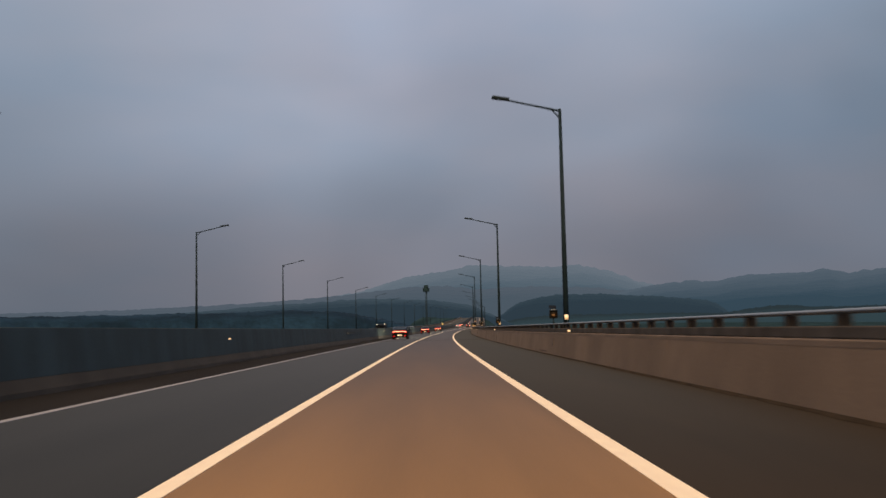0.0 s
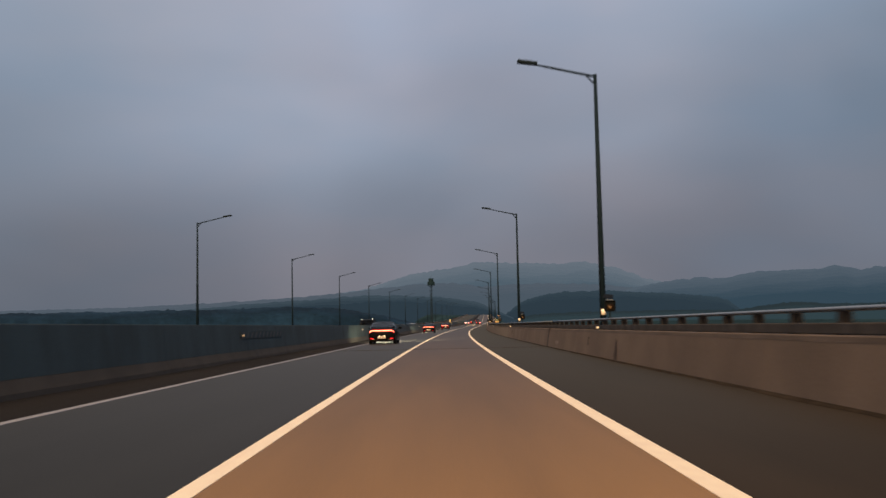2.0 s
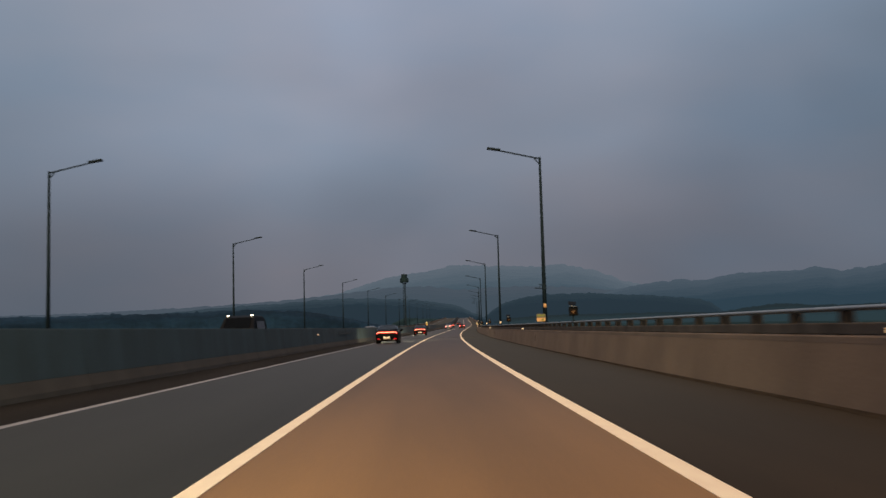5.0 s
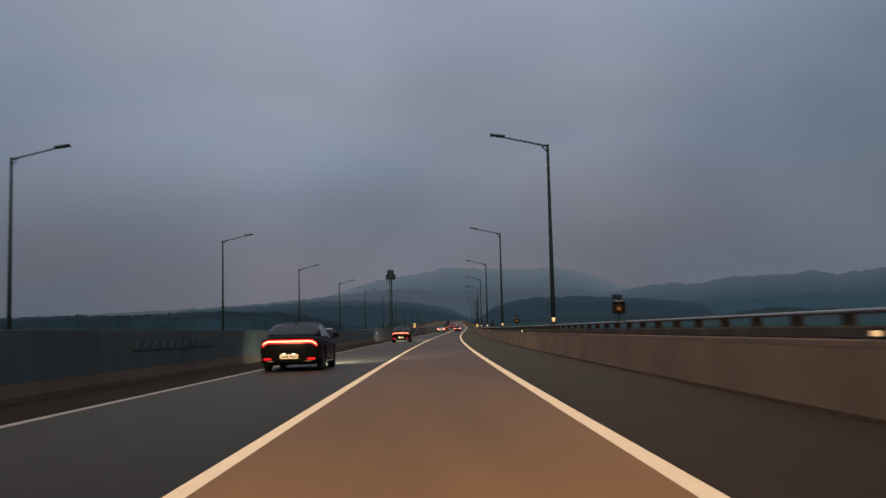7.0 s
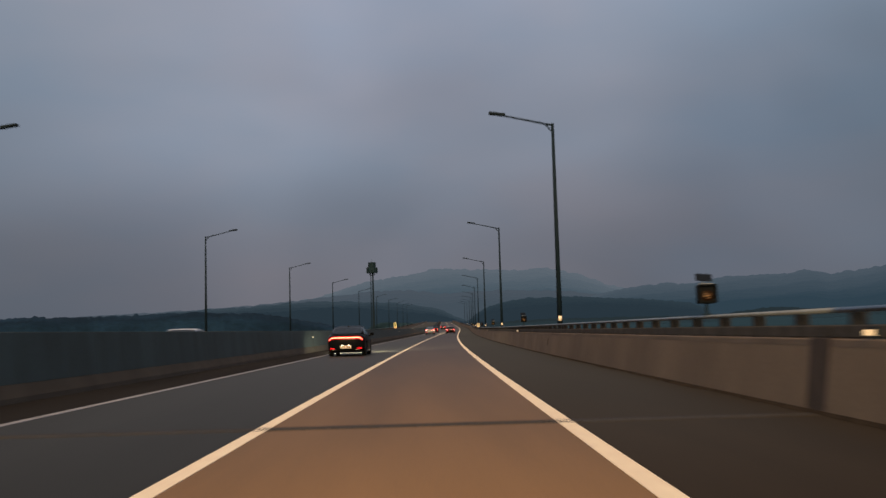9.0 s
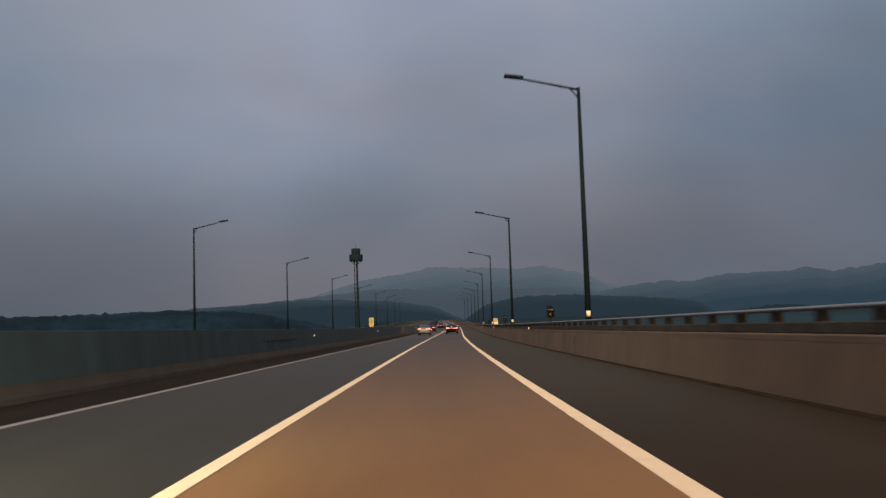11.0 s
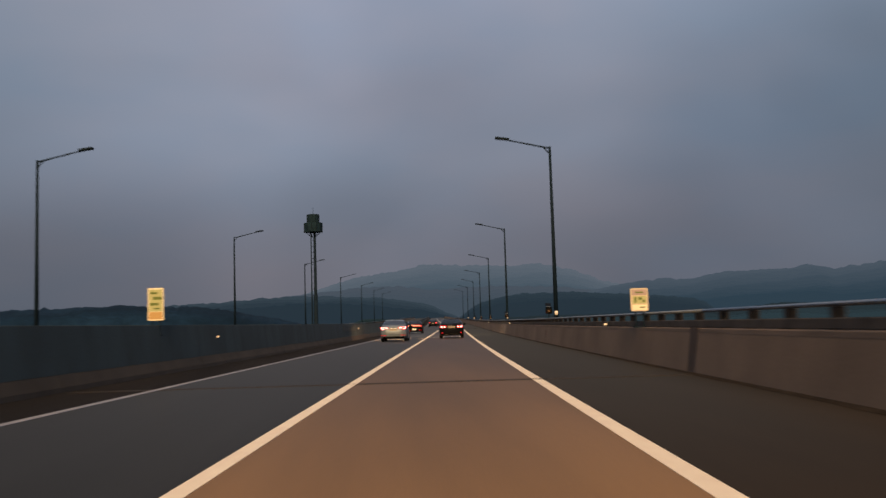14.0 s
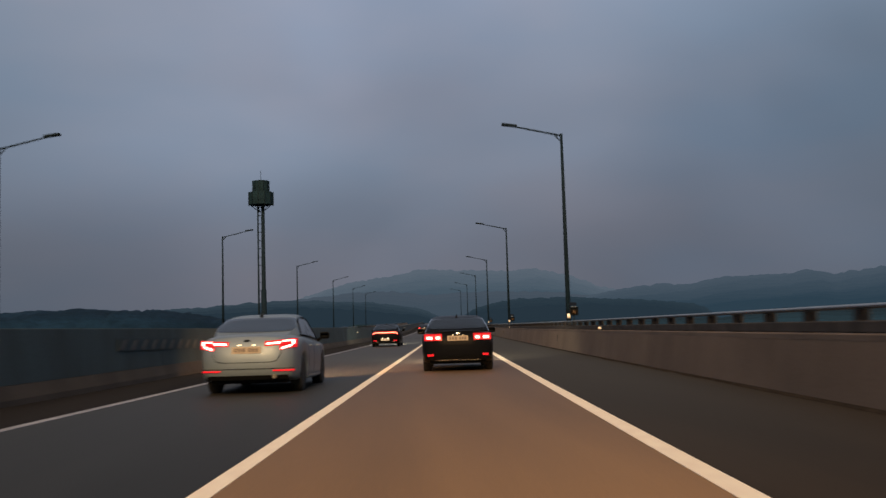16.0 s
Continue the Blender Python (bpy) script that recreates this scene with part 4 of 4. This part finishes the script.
    def glass(self, y0, y1, v0, v1, side=0, lift=0.008, ny=14, nv=10, cut=None):
        """A pane that lies just above the cabin; side 0 spans the whole width from v0 over the middle."""
        bm = bmesh.new()
        rows = []
        for i in range(ny + 1):
            row = []
            for j in range(nv + 1):
                u = j / nv
                if side:
                    sd, v = side, v0 + (v1 - v0) * u
                else:
                    sd = -1 if u < 0.5 else 1
                    v = 1 - (1 - v0) * abs(2 * u - 1)
                a0, a1 = (y0, y1) if cut is None else cut(u)
                y = a0 + (a1 - a0) * i / ny
                p = self.cabin_point(y, v, sd)
                py, pv = self.cabin_point(y + 0.02, v, sd) - p, self.cabin_point(y, max(0, v - 0.02), sd) - p
                n = py.cross(pv)
                if n.length < 1e-9:
                    n = Vector((0, 0, 1))
                n.normalize()
                if n.dot(Vector((p.x, 0, p.z - 0.6))) < 0:
                    n = -n
                row.append(bm.verts.new(p + n * lift))
            rows.append(row)
        for a, b in zip(rows, rows[1:]):
            for j in range(nv):
                bm.faces.new((a[j], a[j + 1], b[j + 1], b[j]))
        bmesh.ops.recalc_face_normals(bm, faces=bm.faces)
        return bm

    def patch(self, x0, x1, z0, z1, lift=0.012, nx=8, nz=4, bow=0.0, dip=None):
        """A plate that follows the tail: a solid skin over x0..x1, z0..z1."""
        bm = bmesh.new()
        sheets = []
        for off in (lift, -0.03):
            rows = []
            for i in range(nx + 1):
                x = x0 + (x1 - x0) * i / nx
                d = dip(x) if dip else 0.0
                row = []
                for j in range(nz + 1):
                    z = z0 + (z1 - z0) * j / nz + d
                    row.append(bm.verts.new((x, self.bend(x, 0.0, z) - off + 0.0, z)))
                rows.append(row)
            sheets.append(rows)
        f, b = sheets
        for rows in sheets:
            for a, c in zip(rows, rows[1:]):
                for j in range(nz):
                    bm.faces.new((a[j], a[j + 1], c[j + 1], c[j]))
        for i in range(nx):
            bm.faces.new((f[i][0], f[i + 1][0], b[i + 1][0], b[i][0]))
            bm.faces.new((f[i][nz], f[i + 1][nz], b[i + 1][nz], b[i][nz]))
        for j in range(nz):
            bm.faces.new((f[0][j], f[0][j + 1], b[0][j + 1], b[0][j]))
            bm.faces.new((f[nx][j], f[nx][j + 1], b[nx][j + 1], b[nx][j]))
        bmesh.ops.recalc_face_normals(bm, faces=bm.faces)
        return bm


def ribbon(points, r, seg=6):
    """A thin round strip through the points."""
    bm = bmesh.new()
    for a, b in zip(points, points[1:]):
        if (Vector(b) - Vector(a)).length > 1e-4:
            tube(bm, a, b, r, r, seg)
    return bm


def wheel(sd, x, y, parent):
    side = 1 if x > 0 else -1
    r, w = sd.r, 0.215
    t = part("tyre", lathe([(-w / 2, r * 0.66), (-w / 2 - 0.005, r * 0.80), (-w / 2 + 0.012, r * 0.95), (-w / 2 + 0.04, r), (w / 2 - 0.04, r), (w / 2 - 0.012, r * 0.95), (w / 2 + 0.005, r * 0.80), (w / 2, r * 0.66)]), TYRE, parent, smooth=True)
    t.location = (x - side * w / 2, y, r)
    bm = lathe([(side * -0.06, r * 0.67), (side * 0.085, r * 0.67), (side * 0.10, r * 0.63), (side * 0.07, r * 0.60), (side * 0.0, r * 0.58)])
    for k in range(10):
        a = 2 * math.pi * k / 10
        m = Matrix.Rotation(a, 4, "X")
        box(bm, side * 0.075, 0, r * 0.36, 0.035, 0.045, r * 0.52, 0, m)
    tube(bm, (side * 0.03, 0, 0), (side * 0.10, 0, 0), 0.055, 0.045, 12)
    part("rim", bm, ALLOY, t)
    return t


def plate(sd, parent, z, x=0.0, sheet=None):
    y = sd.bend(x, 0, z)
    bm = bmesh.new()
    box(bm, x, y - 0.012, z, 0.53, 0.02, 0.125, 0.004)
    p = part("number_plate", bm, sheet or PLATE, parent, "pale number plate with grey bars")
    for bx, bw in ((-0.19, 0.05), (-0.12, 0.05), (-0.045, 0.06), (0.06, 0.05), (0.125, 0.05), (0.19, 0.05)):
        bm = bmesh.new()
        box(bm, x + bx, y - 0.024, z, bw, 0.004, 0.07)
        part("plate_bar", bm, PLATE_MARK, p)


def sedan(sd, label, paint, tail, pose_m, group="cars on the road", glass=None):
    glass = glass or GLASS
    root = tagged(new("car"), label, "car", group)
    body = part("body", sd.body(), paint, root, smooth=True)
    part("cabin", sd.cabin(), paint, root, smooth=True)
    r = sd.roof
    def rear_cut(u):
        k = abs(2 * u - 1)
        return (r[0][0] + 0.18 + 0.10 * k * k, 1.42 + 0.07 * k)
    part("rear_window", sd.glass(0, 0, 0.60, 1, 0, cut=rear_cut), glass, root, "tinted rear window", True)
    def front_cut(u):
        return (3.02, r[-1][0] - 0.12)
    part("windscreen", sd.glass(0, 0, 0.62, 1, 0, cut=front_cut), glass, root, smooth=True)
    for sg in (-1, 1):
        part("rear_door_window", sd.glass(1.28, 2.30, 0.07, 0.53, sg, cut=lambda u: (1.12 + 0.42 * u ** 0.8, 2.28)), glass, root, smooth=True)
        part("front_door_window", sd.glass(2.36, 3.5, 0.07, 0.53, sg, cut=lambda u: (2.34, 3.58 - 0.52 * u)), glass, root, smooth=True)
        pts = [sd.cabin_point(1.08 + 0.44 * k / 10, 0.04 + 0.53 * k / 10, sg) for k in range(11)] + [sd.cabin_point(1.52 + 1.5 * k / 14, 0.57, sg) for k in range(1, 15)]
        pts += [sd.cabin_point(3.02 + 0.58 * k / 6, 0.57 - 0.53 * k / 6, sg) for k in range(1, 7)] + [sd.cabin_point(3.6 - 2.52 * k / 20, 0.04, sg) for k in range(1, 21)]
        pts = [p + Vector((sg * 0.012, 0, 0)) for p in pts]
        part("window_trim", ribbon(pts, 0.011), CHROME if paint is not PAINT_SILVER else TRIM_BLACK, root)
        for y in (1.95, 3.02):
            x = sd.side_x(y, 0.86)
            bm = bmesh.new()
            box(bm, sg * (x + 0.012), y, 0.86, 0.035, 0.17, 0.032, 0.01)
            part("door_handle", bm, paint, root)
        for y in (1.62, 2.36, 3.45):
            pts = [(sg * (sd.side_x(y, z) - 0.001), y + (0.05 if y < 2 else 0) * (z - 0.4), z) for z in (0.30, 0.42, 0.55, 0.68, 0.80, 0.90)]
            part("door_seam", ribbon(pts, 0.006, 5), TRIM_BLACK, root)
        bm = bmesh.new()
        box(bm, sg * (sd.W + 0.09), 3.38, 1.06, 0.20, 0.12, 0.15, 0.04)
        tube(bm, (sg * (sd.W - 0.08), 3.42, 0.955), (sg * (sd.W + 0.03), 3.40, 1.02), 0.03, 0.03, 8)
        m = part("mirror", bm, TRIM_BLACK, root, smooth=True)
        bm = bmesh.new()
        box(bm, sg * (sd.W + 0.09), 3.325, 1.06, 0.15, 0.012, 0.09, 0.004, Matrix.Translation((0, 3.325, 1.06)) @ Matrix.Rotation(radians(14), 4, "X") @ Matrix.Translation((0, -3.325, -1.06)))
        part("mirror_glass", bm, MIRROR, m)
        bm = bmesh.new()
        for y in [1.5 + 0.1 * k for k in range(20)]:
            if abs(y - sd.ya) > 0.42 and abs(y - sd.yb) > 0.42:
                x = sd.side_x(y, 0.27)
                box(bm, sg * (x + 0.004), y, 0.27, 0.022, 0.101, 0.035)
        part("sill_trim", bm, CHROME if paint is not PAINT_SILVER else paint, root)
        for y in (sd.ya, sd.yb):
            wheel(sd, sg * (sd.W * 0.975), y, root)
        bm = bmesh.new()
        x0 = sg * (sd.W * 0.60)
        bmesh.ops.create_uvsphere(bm, u_segments=16, v_segments=8, radius=1.0, matrix=Matrix.Translation((x0, sd.L - 0.30, 0.62)) @ Matrix.Diagonal((0.15, 0.17, 0.06, 1)))
        part("headlight", bm, LAMP_WHITE, root, "lit headlight", True)
    bm = bmesh.new()
    v = [bm.verts.new(p) for p in ((0.035, 1.40, 0), (-0.035, 1.40, 0), (-0.015, 1.62, 0), (0.015, 1.62, 0), (0, 1.45, 0.11), (0, 1.42, 0.10))]
    for f in ((0, 1, 2, 3), (0, 5, 1), (0, 3, 4, 5), (1, 5, 4, 2), (2, 4, 3)):
        bm.faces.new([v[i] for i in f])
    bmesh.ops.translate(bm, vec=(0, 0.12, interp(sd.roof, 1.6) - 0.015), verts=bm.verts)
    part("roof_antenna", bm, TRIM_BLACK, root)
    bm = bmesh.new()
    box(bm, 0, sd.L / 2, 0.235, sd.W * 1.5, sd.L - 0.7, 0.05, 0.01)
    box(bm, 0, 0.5, 0.26, sd.W * 1.55, 0.5, 0.12, 0.02)
    part("underbody", bm, TRIM_BLACK, root)
    bm = bmesh.new()
    for y in (sd.ya, sd.yb):
        tube(bm, (-sd.W * 0.86, y, sd.r), (sd.W * 0.86, y, sd.r), 0.05, 0.05, 10)
        box(bm, 0, y, 0.52, sd.W * 1.2, 0.76, 0.34, 0.02)
    part("axle", bm, TRIM_BLACK, root)
    tail(sd, root)
    root.matrix_world = pose_m
    return root


def tail_lead(sd, root):
    part("bumper_insert", sd.patch(-0.72, 0.72, 0.285, 0.40, 0.014), TRIM_BLACK, root)
    for k in range(16):
        bm = bmesh.new()
        x = -0.56 + 0.075 * k
        box(bm, x, sd.bend(x, 0, 0.30) - 0.02, 0.29 + 0.010 * ((k * 5) % 4) / 4, 0.025 + 0.035 * ((k * 7) % 5) / 5, 0.03, 0.012 + 0.012 * ((k * 3) % 4) / 4, 0.004)
        part("diffuser_fin", bm, DULL_CHROME, root)
    for sg in (-1, 1):
        a, b = sorted((sg * 0.40, sg * 0.86))
        h = part("tail_light", sd.patch(a, b, 0.79, 0.965, 0.014, 10, 4), LAMP_RED, root, "red tail light with two glowing cells")
        for c0, c1 in ((0.43, 0.58), (0.63, 0.82)):
            a, b = sorted((sg * c0, sg * c1))
            part("light_cell", sd.patch(a, b, 0.82, 0.915, 0.024, 6, 3), LAMP_RED_LIT, h)
            a, b = sorted((sg * (c0 + 0.02), sg * (c1 - 0.03)))
            part("light_core", sd.patch(a, b, 0.83, 0.885, 0.030, 4, 2), LAMP_RED_CORE, h)
        a, b = sorted((sg * 0.62, sg * 0.78))
        part("reflector", sd.patch(a, b, 0.40, 0.45, 0.014, 4, 2), REFLECTOR_GLOW, root, "small red bumper reflector")
        bm = bmesh.new()
        box(bm, sg * 0.12, sd.bend(0.12, 0, 0.925) - 0.015, 0.925, 0.025, 0.02, 0.012)
        part("plate_lamp", bm, LAMP_WARM, root, "lit number plate lamp")
    part("boot_lip", sd.patch(-0.80, 0.80, 1.0, 1.03, 0.02, 10, 2), TRIM_BLACK, root)
    part("boot_seam", sd.patch(-0.62, 0.62, 0.655, 0.668, 0.004, 8, 1), TRIM_BLACK, root)
    bm = bmesh.new()
    bmesh.ops.create_uvsphere(bm, u_segments=14, v_segments=6, radius=1, matrix=Matrix.Translation((0, sd.bend(0, 0, 0.965) - 0.012, 0.965)) @ Matrix.Diagonal((0.075, 0.012, 0.028, 1)))
    part("emblem", bm, CHROME, root, "plain oval chrome emblem", True)
    plate(sd, root, 0.845)


def tail_bar(sd, root):
    dip = lambda x: -0.13 * max(0, (abs(x) - 0.61) / 0.22) ** 1.7
    h = part("tail_light", sd.patch(-0.81, 0.81, 0.83, 0.965, 0.012, 36, 3, dip=dip), LAMP_RED, root, "full-width red light bar across the boot")
    part("light_bar", sd.patch(-0.80, 0.80, 0.872, 0.928, 0.022, 36, 2, dip=dip), LAMP_RED_LIT, h, "glowing red strip")
    part("light_core", sd.patch(-0.79, 0.79, 0.882, 0.918, 0.028, 36, 2, dip=dip), LAMP_BAR_CORE, h)
    part("bumper_insert", sd.patch(-0.74, 0.74, 0.29, 0.375, 0.014), TRIM_BLACK, root)
    part("boot_seam", sd.patch(-0.66, 0.66, 0.58, 0.592, 0.004, 8, 1), TRIM_BLACK, root)
    for sg in (-1, 1):
        a, b = sorted((sg * 0.54, sg * 0.76))
        part("reflector", sd.patch(a, b, 0.355, 0.415, 0.016, 4, 2), REFLECTOR_GLOW, root, "thin red bumper reflector")
        bm = bmesh.new()
        box(bm, sg * 0.15, sd.bend(0.15, 0, 0.535) - 0.018, 0.535, 0.08, 0.02, 0.022)
        part("plate_lamp", bm, LAMP_WHITE, root, "lit number plate lamp")
        bm = bmesh.new()
        box(bm, sg * 0.55, sd.bend(0.55, 0, 0.31) - 0.02, 0.315, 0.20, 0.03, 0.022, 0.006)
        part("exhaust_trim", bm, DULL_CHROME, root)
    part("boot_lip", sd.patch(-0.62, 0.62, 1.005, 1.02, 0.02, 10, 2), PAINT_DARK, root)
    plate(sd, root, 0.455, sheet=PLATE_WHITE)


def tail_silver(sd, root):
    rise = lambda x: 0.06 * (abs(x) - 0.5)
    steep = lambda x: 0.30 * (abs(x) - 0.84)
    for sg in (-1, 1):
        a, b = sorted((sg * 0.59, sg * 0.89))
        h = part("tail_light", sd.patch(a, b, 0.835, 1.0, 0.012, 12, 4, dip=lambda x: 0.10 * (abs(x) - 0.80)), LAMP_RED, root, "red tail light with a long strip and a glowing hook")
        a, b = sorted((sg * 0.33, sg * 0.588))
        part("lens", sd.patch(a, b, 0.885, 0.975, 0.012, 10, 3, dip=rise), LAMP_RED, h)
        for c0, c1, z0, z1, lean in ((0.355, 0.615, 0.905, 0.948, rise), (0.63, 0.83, 0.935, 0.968, rise), (0.80, 0.86, 0.88, 0.965, rise), (0.62, 0.82, 0.872, 0.915, steep)):
            a, b = sorted((sg * c0, sg * c1))
            part("light_strip", sd.patch(a, b, z0, z1, 0.022, 6, 2, dip=lean), LAMP_RED_LIT, h)
            a, b = sorted((sg * (c0 + 0.01), sg * (c1 - 0.01)))
            part("light_core", sd.patch(a, b, z0 + 0.006, z1 - 0.006, 0.027, 6, 2, dip=lean), LAMP_RED_CORE, h)
        a, b = sorted((sg * 0.48, sg * 0.84))
        part("reflector", sd.patch(a, b, 0.418, 0.446, 0.014, 6, 2), REFLECTOR_GLOW, root, "long red bumper reflector")
        bm = bmesh.new()
        box(bm, sg * 0.13, sd.bend(0.13, 0, 0.905) - 0.015, 0.90, 0.05, 0.025, 0.022, 0.006)
        part("plate_lamp", bm, LAMP_WARM, root, "lit warm number plate lamp")
        pts = [(sg * x, sd.bend(x, 0, z) - 0.004, z) for x, z in ((0.0, 0.585), (0.42, 0.585), (0.55, 0.61), (0.61, 0.72), (0.635, 0.84))]
        part("boot_seam", ribbon(pts, 0.006, 5), TRIM_BLACK, root)
    part("bumper_insert", sd.patch(-0.74, 0.74, 0.27, 0.35, 0.016), TRIM_BLACK, root)
    part("bumper_crease", sd.patch(-0.84, 0.84, 0.462, 0.474, 0.006, 10, 1), TRIM_BLACK, root)
    bm = bmesh.new()
    tube(bm, (0.50, sd.bend(0.5, 0, 0.33) - 0.05, 0.33), (0.50, 0.4, 0.33), 0.042, 0.042, 14)
    part("exhaust_pipe", bm, DULL_CHROME, root, "dull chrome exhaust tip")
    bm = bmesh.new()
    bmesh.ops.create_uvsphere(bm, u_segments=14, v_segments=6, radius=1, matrix=Matrix.Translation((0, sd.bend(0, 0, 0.975) - 0.006, 0.975)) @ Matrix.Diagonal((0.058, 0.008, 0.026, 1)))
    part("emblem", bm, TRIM_BLACK, root, "plain dark oval emblem", True)
    plate(sd, root, 0.81)


def tail_plain(sd, root):
    for sg in (-1, 1):
        a, b = sorted((sg * 0.52, sg * 0.86))
        h = part("tail_light", sd.patch(a, b, 0.80, 0.95, 0.014, 8, 4), LAMP_RED, root, "red tail light")
        a, b = sorted((sg * 0.56, sg * 0.80))
        part("light_cell", sd.patch(a, b, 0.83, 0.92, 0.024, 6, 3), LAMP_RED_LIT, h)
        bm = bmesh.new()
        box(bm, sg * 0.1, sd.bend(0.1, 0, 0.86) - 0.015, 0.86, 0.06, 0.02, 0.03)
        part("plate_lamp", bm, LAMP_WHITE, root)
    plate(sd, root, 0.76)


S_LEAD = Sedan(4.85, 1.86, 1.47, 2.80, 1.05, 0.33, 1.03)
S_DARK = Sedan(5.0, 1.875, 1.495, 2.895, 1.08, 0.345, 1.045, 1.0)
S_SILVER = Sedan(4.85, 1.83, 1.51, 2.795, 1.03, 0.335, 1.08)
sedan(S_LEAD, "black saloon car with lit red tail lights in the near lane", PAINT_BLACK, tail_lead, place(411.2, 0.19))
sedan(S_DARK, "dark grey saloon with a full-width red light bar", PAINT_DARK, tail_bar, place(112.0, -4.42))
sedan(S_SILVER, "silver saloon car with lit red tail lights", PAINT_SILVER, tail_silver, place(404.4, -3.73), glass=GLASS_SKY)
# Copies of one passing saloon, placed along the lane to suit the camera's view.
sedan(S_DARK, "repeat of the light-bar saloon far ahead, placed to fit the view", PAINT_DARK, tail_bar, place(449.0, -4.1))
sedan(S_DARK, "repeat of the light-bar saloon in the outer lane, fitted to the view", PAINT_DARK, tail_bar, place(262.0, -4.2))
sedan(S_DARK, "repeat of the light-bar saloon beside the median, fitted to the view", PAINT_DARK, tail_bar, place(195.5, -4.35))
sedan(S_LEAD, "small dark saloon car in the distance", PAINT_BLACK, tail_plain, place(540, -3.75))
sedan(S_SILVER, "white saloon car on the opposite carriageway", PAINT_WHITE, tail_plain, place(262, -11.2, 0, 180))


def van(pose_m):
    """An oncoming minivan with two roof marker lamps."""
    root = tagged(new("van"), "dark oncoming minivan with two small roof lamps", "van", "cars on the road")
    prof = [(0.0, 0.35), (0.0, 1.15), (0.12, 1.75), (0.35, 2.05), (0.9, 2.14), (3.0, 2.14), (3.55, 2.02), (4.35, 1.35), (5.15, 1.12), (5.3, 0.85), (5.3, 0.35)]
    bm = bmesh.new()
    rows = []
    for x, k in ((-1.0, 0.0), (-0.97, 0.5), (-0.85, 1.0), (0.85, 1.0), (0.97, 0.5), (1.0, 0.0)):
        rows.append([bm.verts.new((x * (1 - 0.14 * max(0, (z - 1.1) / 1.0)), 2.65 + (y - 2.65) * (0.975 + 0.025 * k), z if z < 0.5 else z - 0.10 * (1 - k) * (z > 1.9))) for y, z in prof])
    for a, b in zip(rows, rows[1:]):
        for j in range(len(prof)):
            q = (j + 1) % len(prof)
            bm.faces.new((a[j], a[q], b[q], b[j]))
    bm.faces.new(rows[0])
    bm.faces.new(rows[-1])
    bmesh.ops.recalc_face_normals(bm, faces=bm.faces)
    part("body", bm, VAN_DARK, root)
    bm = bmesh.new()
    box(bm, 0, 0, 0, 1.45, 0.92, 0.02, 0.008, Matrix.Translation((0, 3.97, 1.70)) @ Matrix.Rotation(radians(-40), 4, "X"))
    part("windscreen", bm, GLASS_DULL, root, "tinted windscreen")
    for sg in (-1, 1):
        bm = bmesh.new()
        box(bm, sg * 0.68, 3.30, 2.13, 0.13, 0.12, 0.06, 0.02)
        part("marker_lamp", bm, LAMP_WHITE, root, "lit white roof lamp")
        bm = bmesh.new()
        box(bm, sg * 0.74, 5.27, 0.82, 0.34, 0.10, 0.15, 0.03)
        part("headlight", bm, LAMP_WHITE, root, "lit headlight")
        bm = bmesh.new()
        box(bm, sg * 0.955, 2.1, 1.55, 0.02, 2.4, 0.50, 0.008, Matrix.Translation((sg * 0.955, 0, 1.55)) @ Matrix.Rotation(radians(-sg * 8), 4, "Y") @ Matrix.Translation((-sg * 0.955, 0, -1.55)))
        part("side_window", bm, GLASS_DULL, root)
        for y in (1.0, 4.2):
            t = part("tyre", lathe([(-0.11, 0.22), (-0.11, 0.33), (-0.08, 0.36), (0.08, 0.36), (0.11, 0.33), (0.11, 0.22)]), TYRE, root, smooth=True)
            t.location = (sg * 0.91, y, 0.36)
            part("rim", lathe([(sg * 0.09, 0.23), (sg * 0.115, 0.21), (sg * 0.10, 0.05)]), ALLOY, t)
        bm = bmesh.new()
        box(bm, sg * 1.08, 3.75, 1.28, 0.16, 0.12, 0.2, 0.04)
        box(bm, sg * 0.98, 3.76, 1.26, 0.12, 0.05, 0.05)
        part("mirror", bm, TRIM_BLACK, root)
    bm = bmesh.new()
    box(bm, 0, 5.28, 0.50, 1.86, 0.14, 0.24, 0.05)
    part("bumper", bm, TRIM_BLACK, root)
    root.matrix_world = pose_m


van(place(178, -11.4, 0, 180))


def beam(s, x, tint, power, spread=64, tilt=87):
    """The two dipped headlights of a car whose nose stands at s."""
    for sg in (-0.62, 0.62):
        ld = bpy.data.lights.new("headlight_beam", "SPOT")
        ld.energy, ld.spot_size, ld.spot_blend, ld.color, ld.shadow_soft_size = power, radians(spread), 1.0, tint, 0.06
        ob = new("headlight_beam", ld)
        ob.matrix_world = place(s + 0.1, x + sg, 0.62) @ pose(0, 0, 0, tilt, 0, 0) @ Matrix.Diagonal((1.7, 1, 1, 1))


beam(411.2 + 4.85, 0.19, (1.0, 0.90, 0.62), 2600, 44, 86)
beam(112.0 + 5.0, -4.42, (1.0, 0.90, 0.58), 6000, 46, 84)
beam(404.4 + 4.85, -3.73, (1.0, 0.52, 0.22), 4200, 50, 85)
# beams added for the repeated saloon
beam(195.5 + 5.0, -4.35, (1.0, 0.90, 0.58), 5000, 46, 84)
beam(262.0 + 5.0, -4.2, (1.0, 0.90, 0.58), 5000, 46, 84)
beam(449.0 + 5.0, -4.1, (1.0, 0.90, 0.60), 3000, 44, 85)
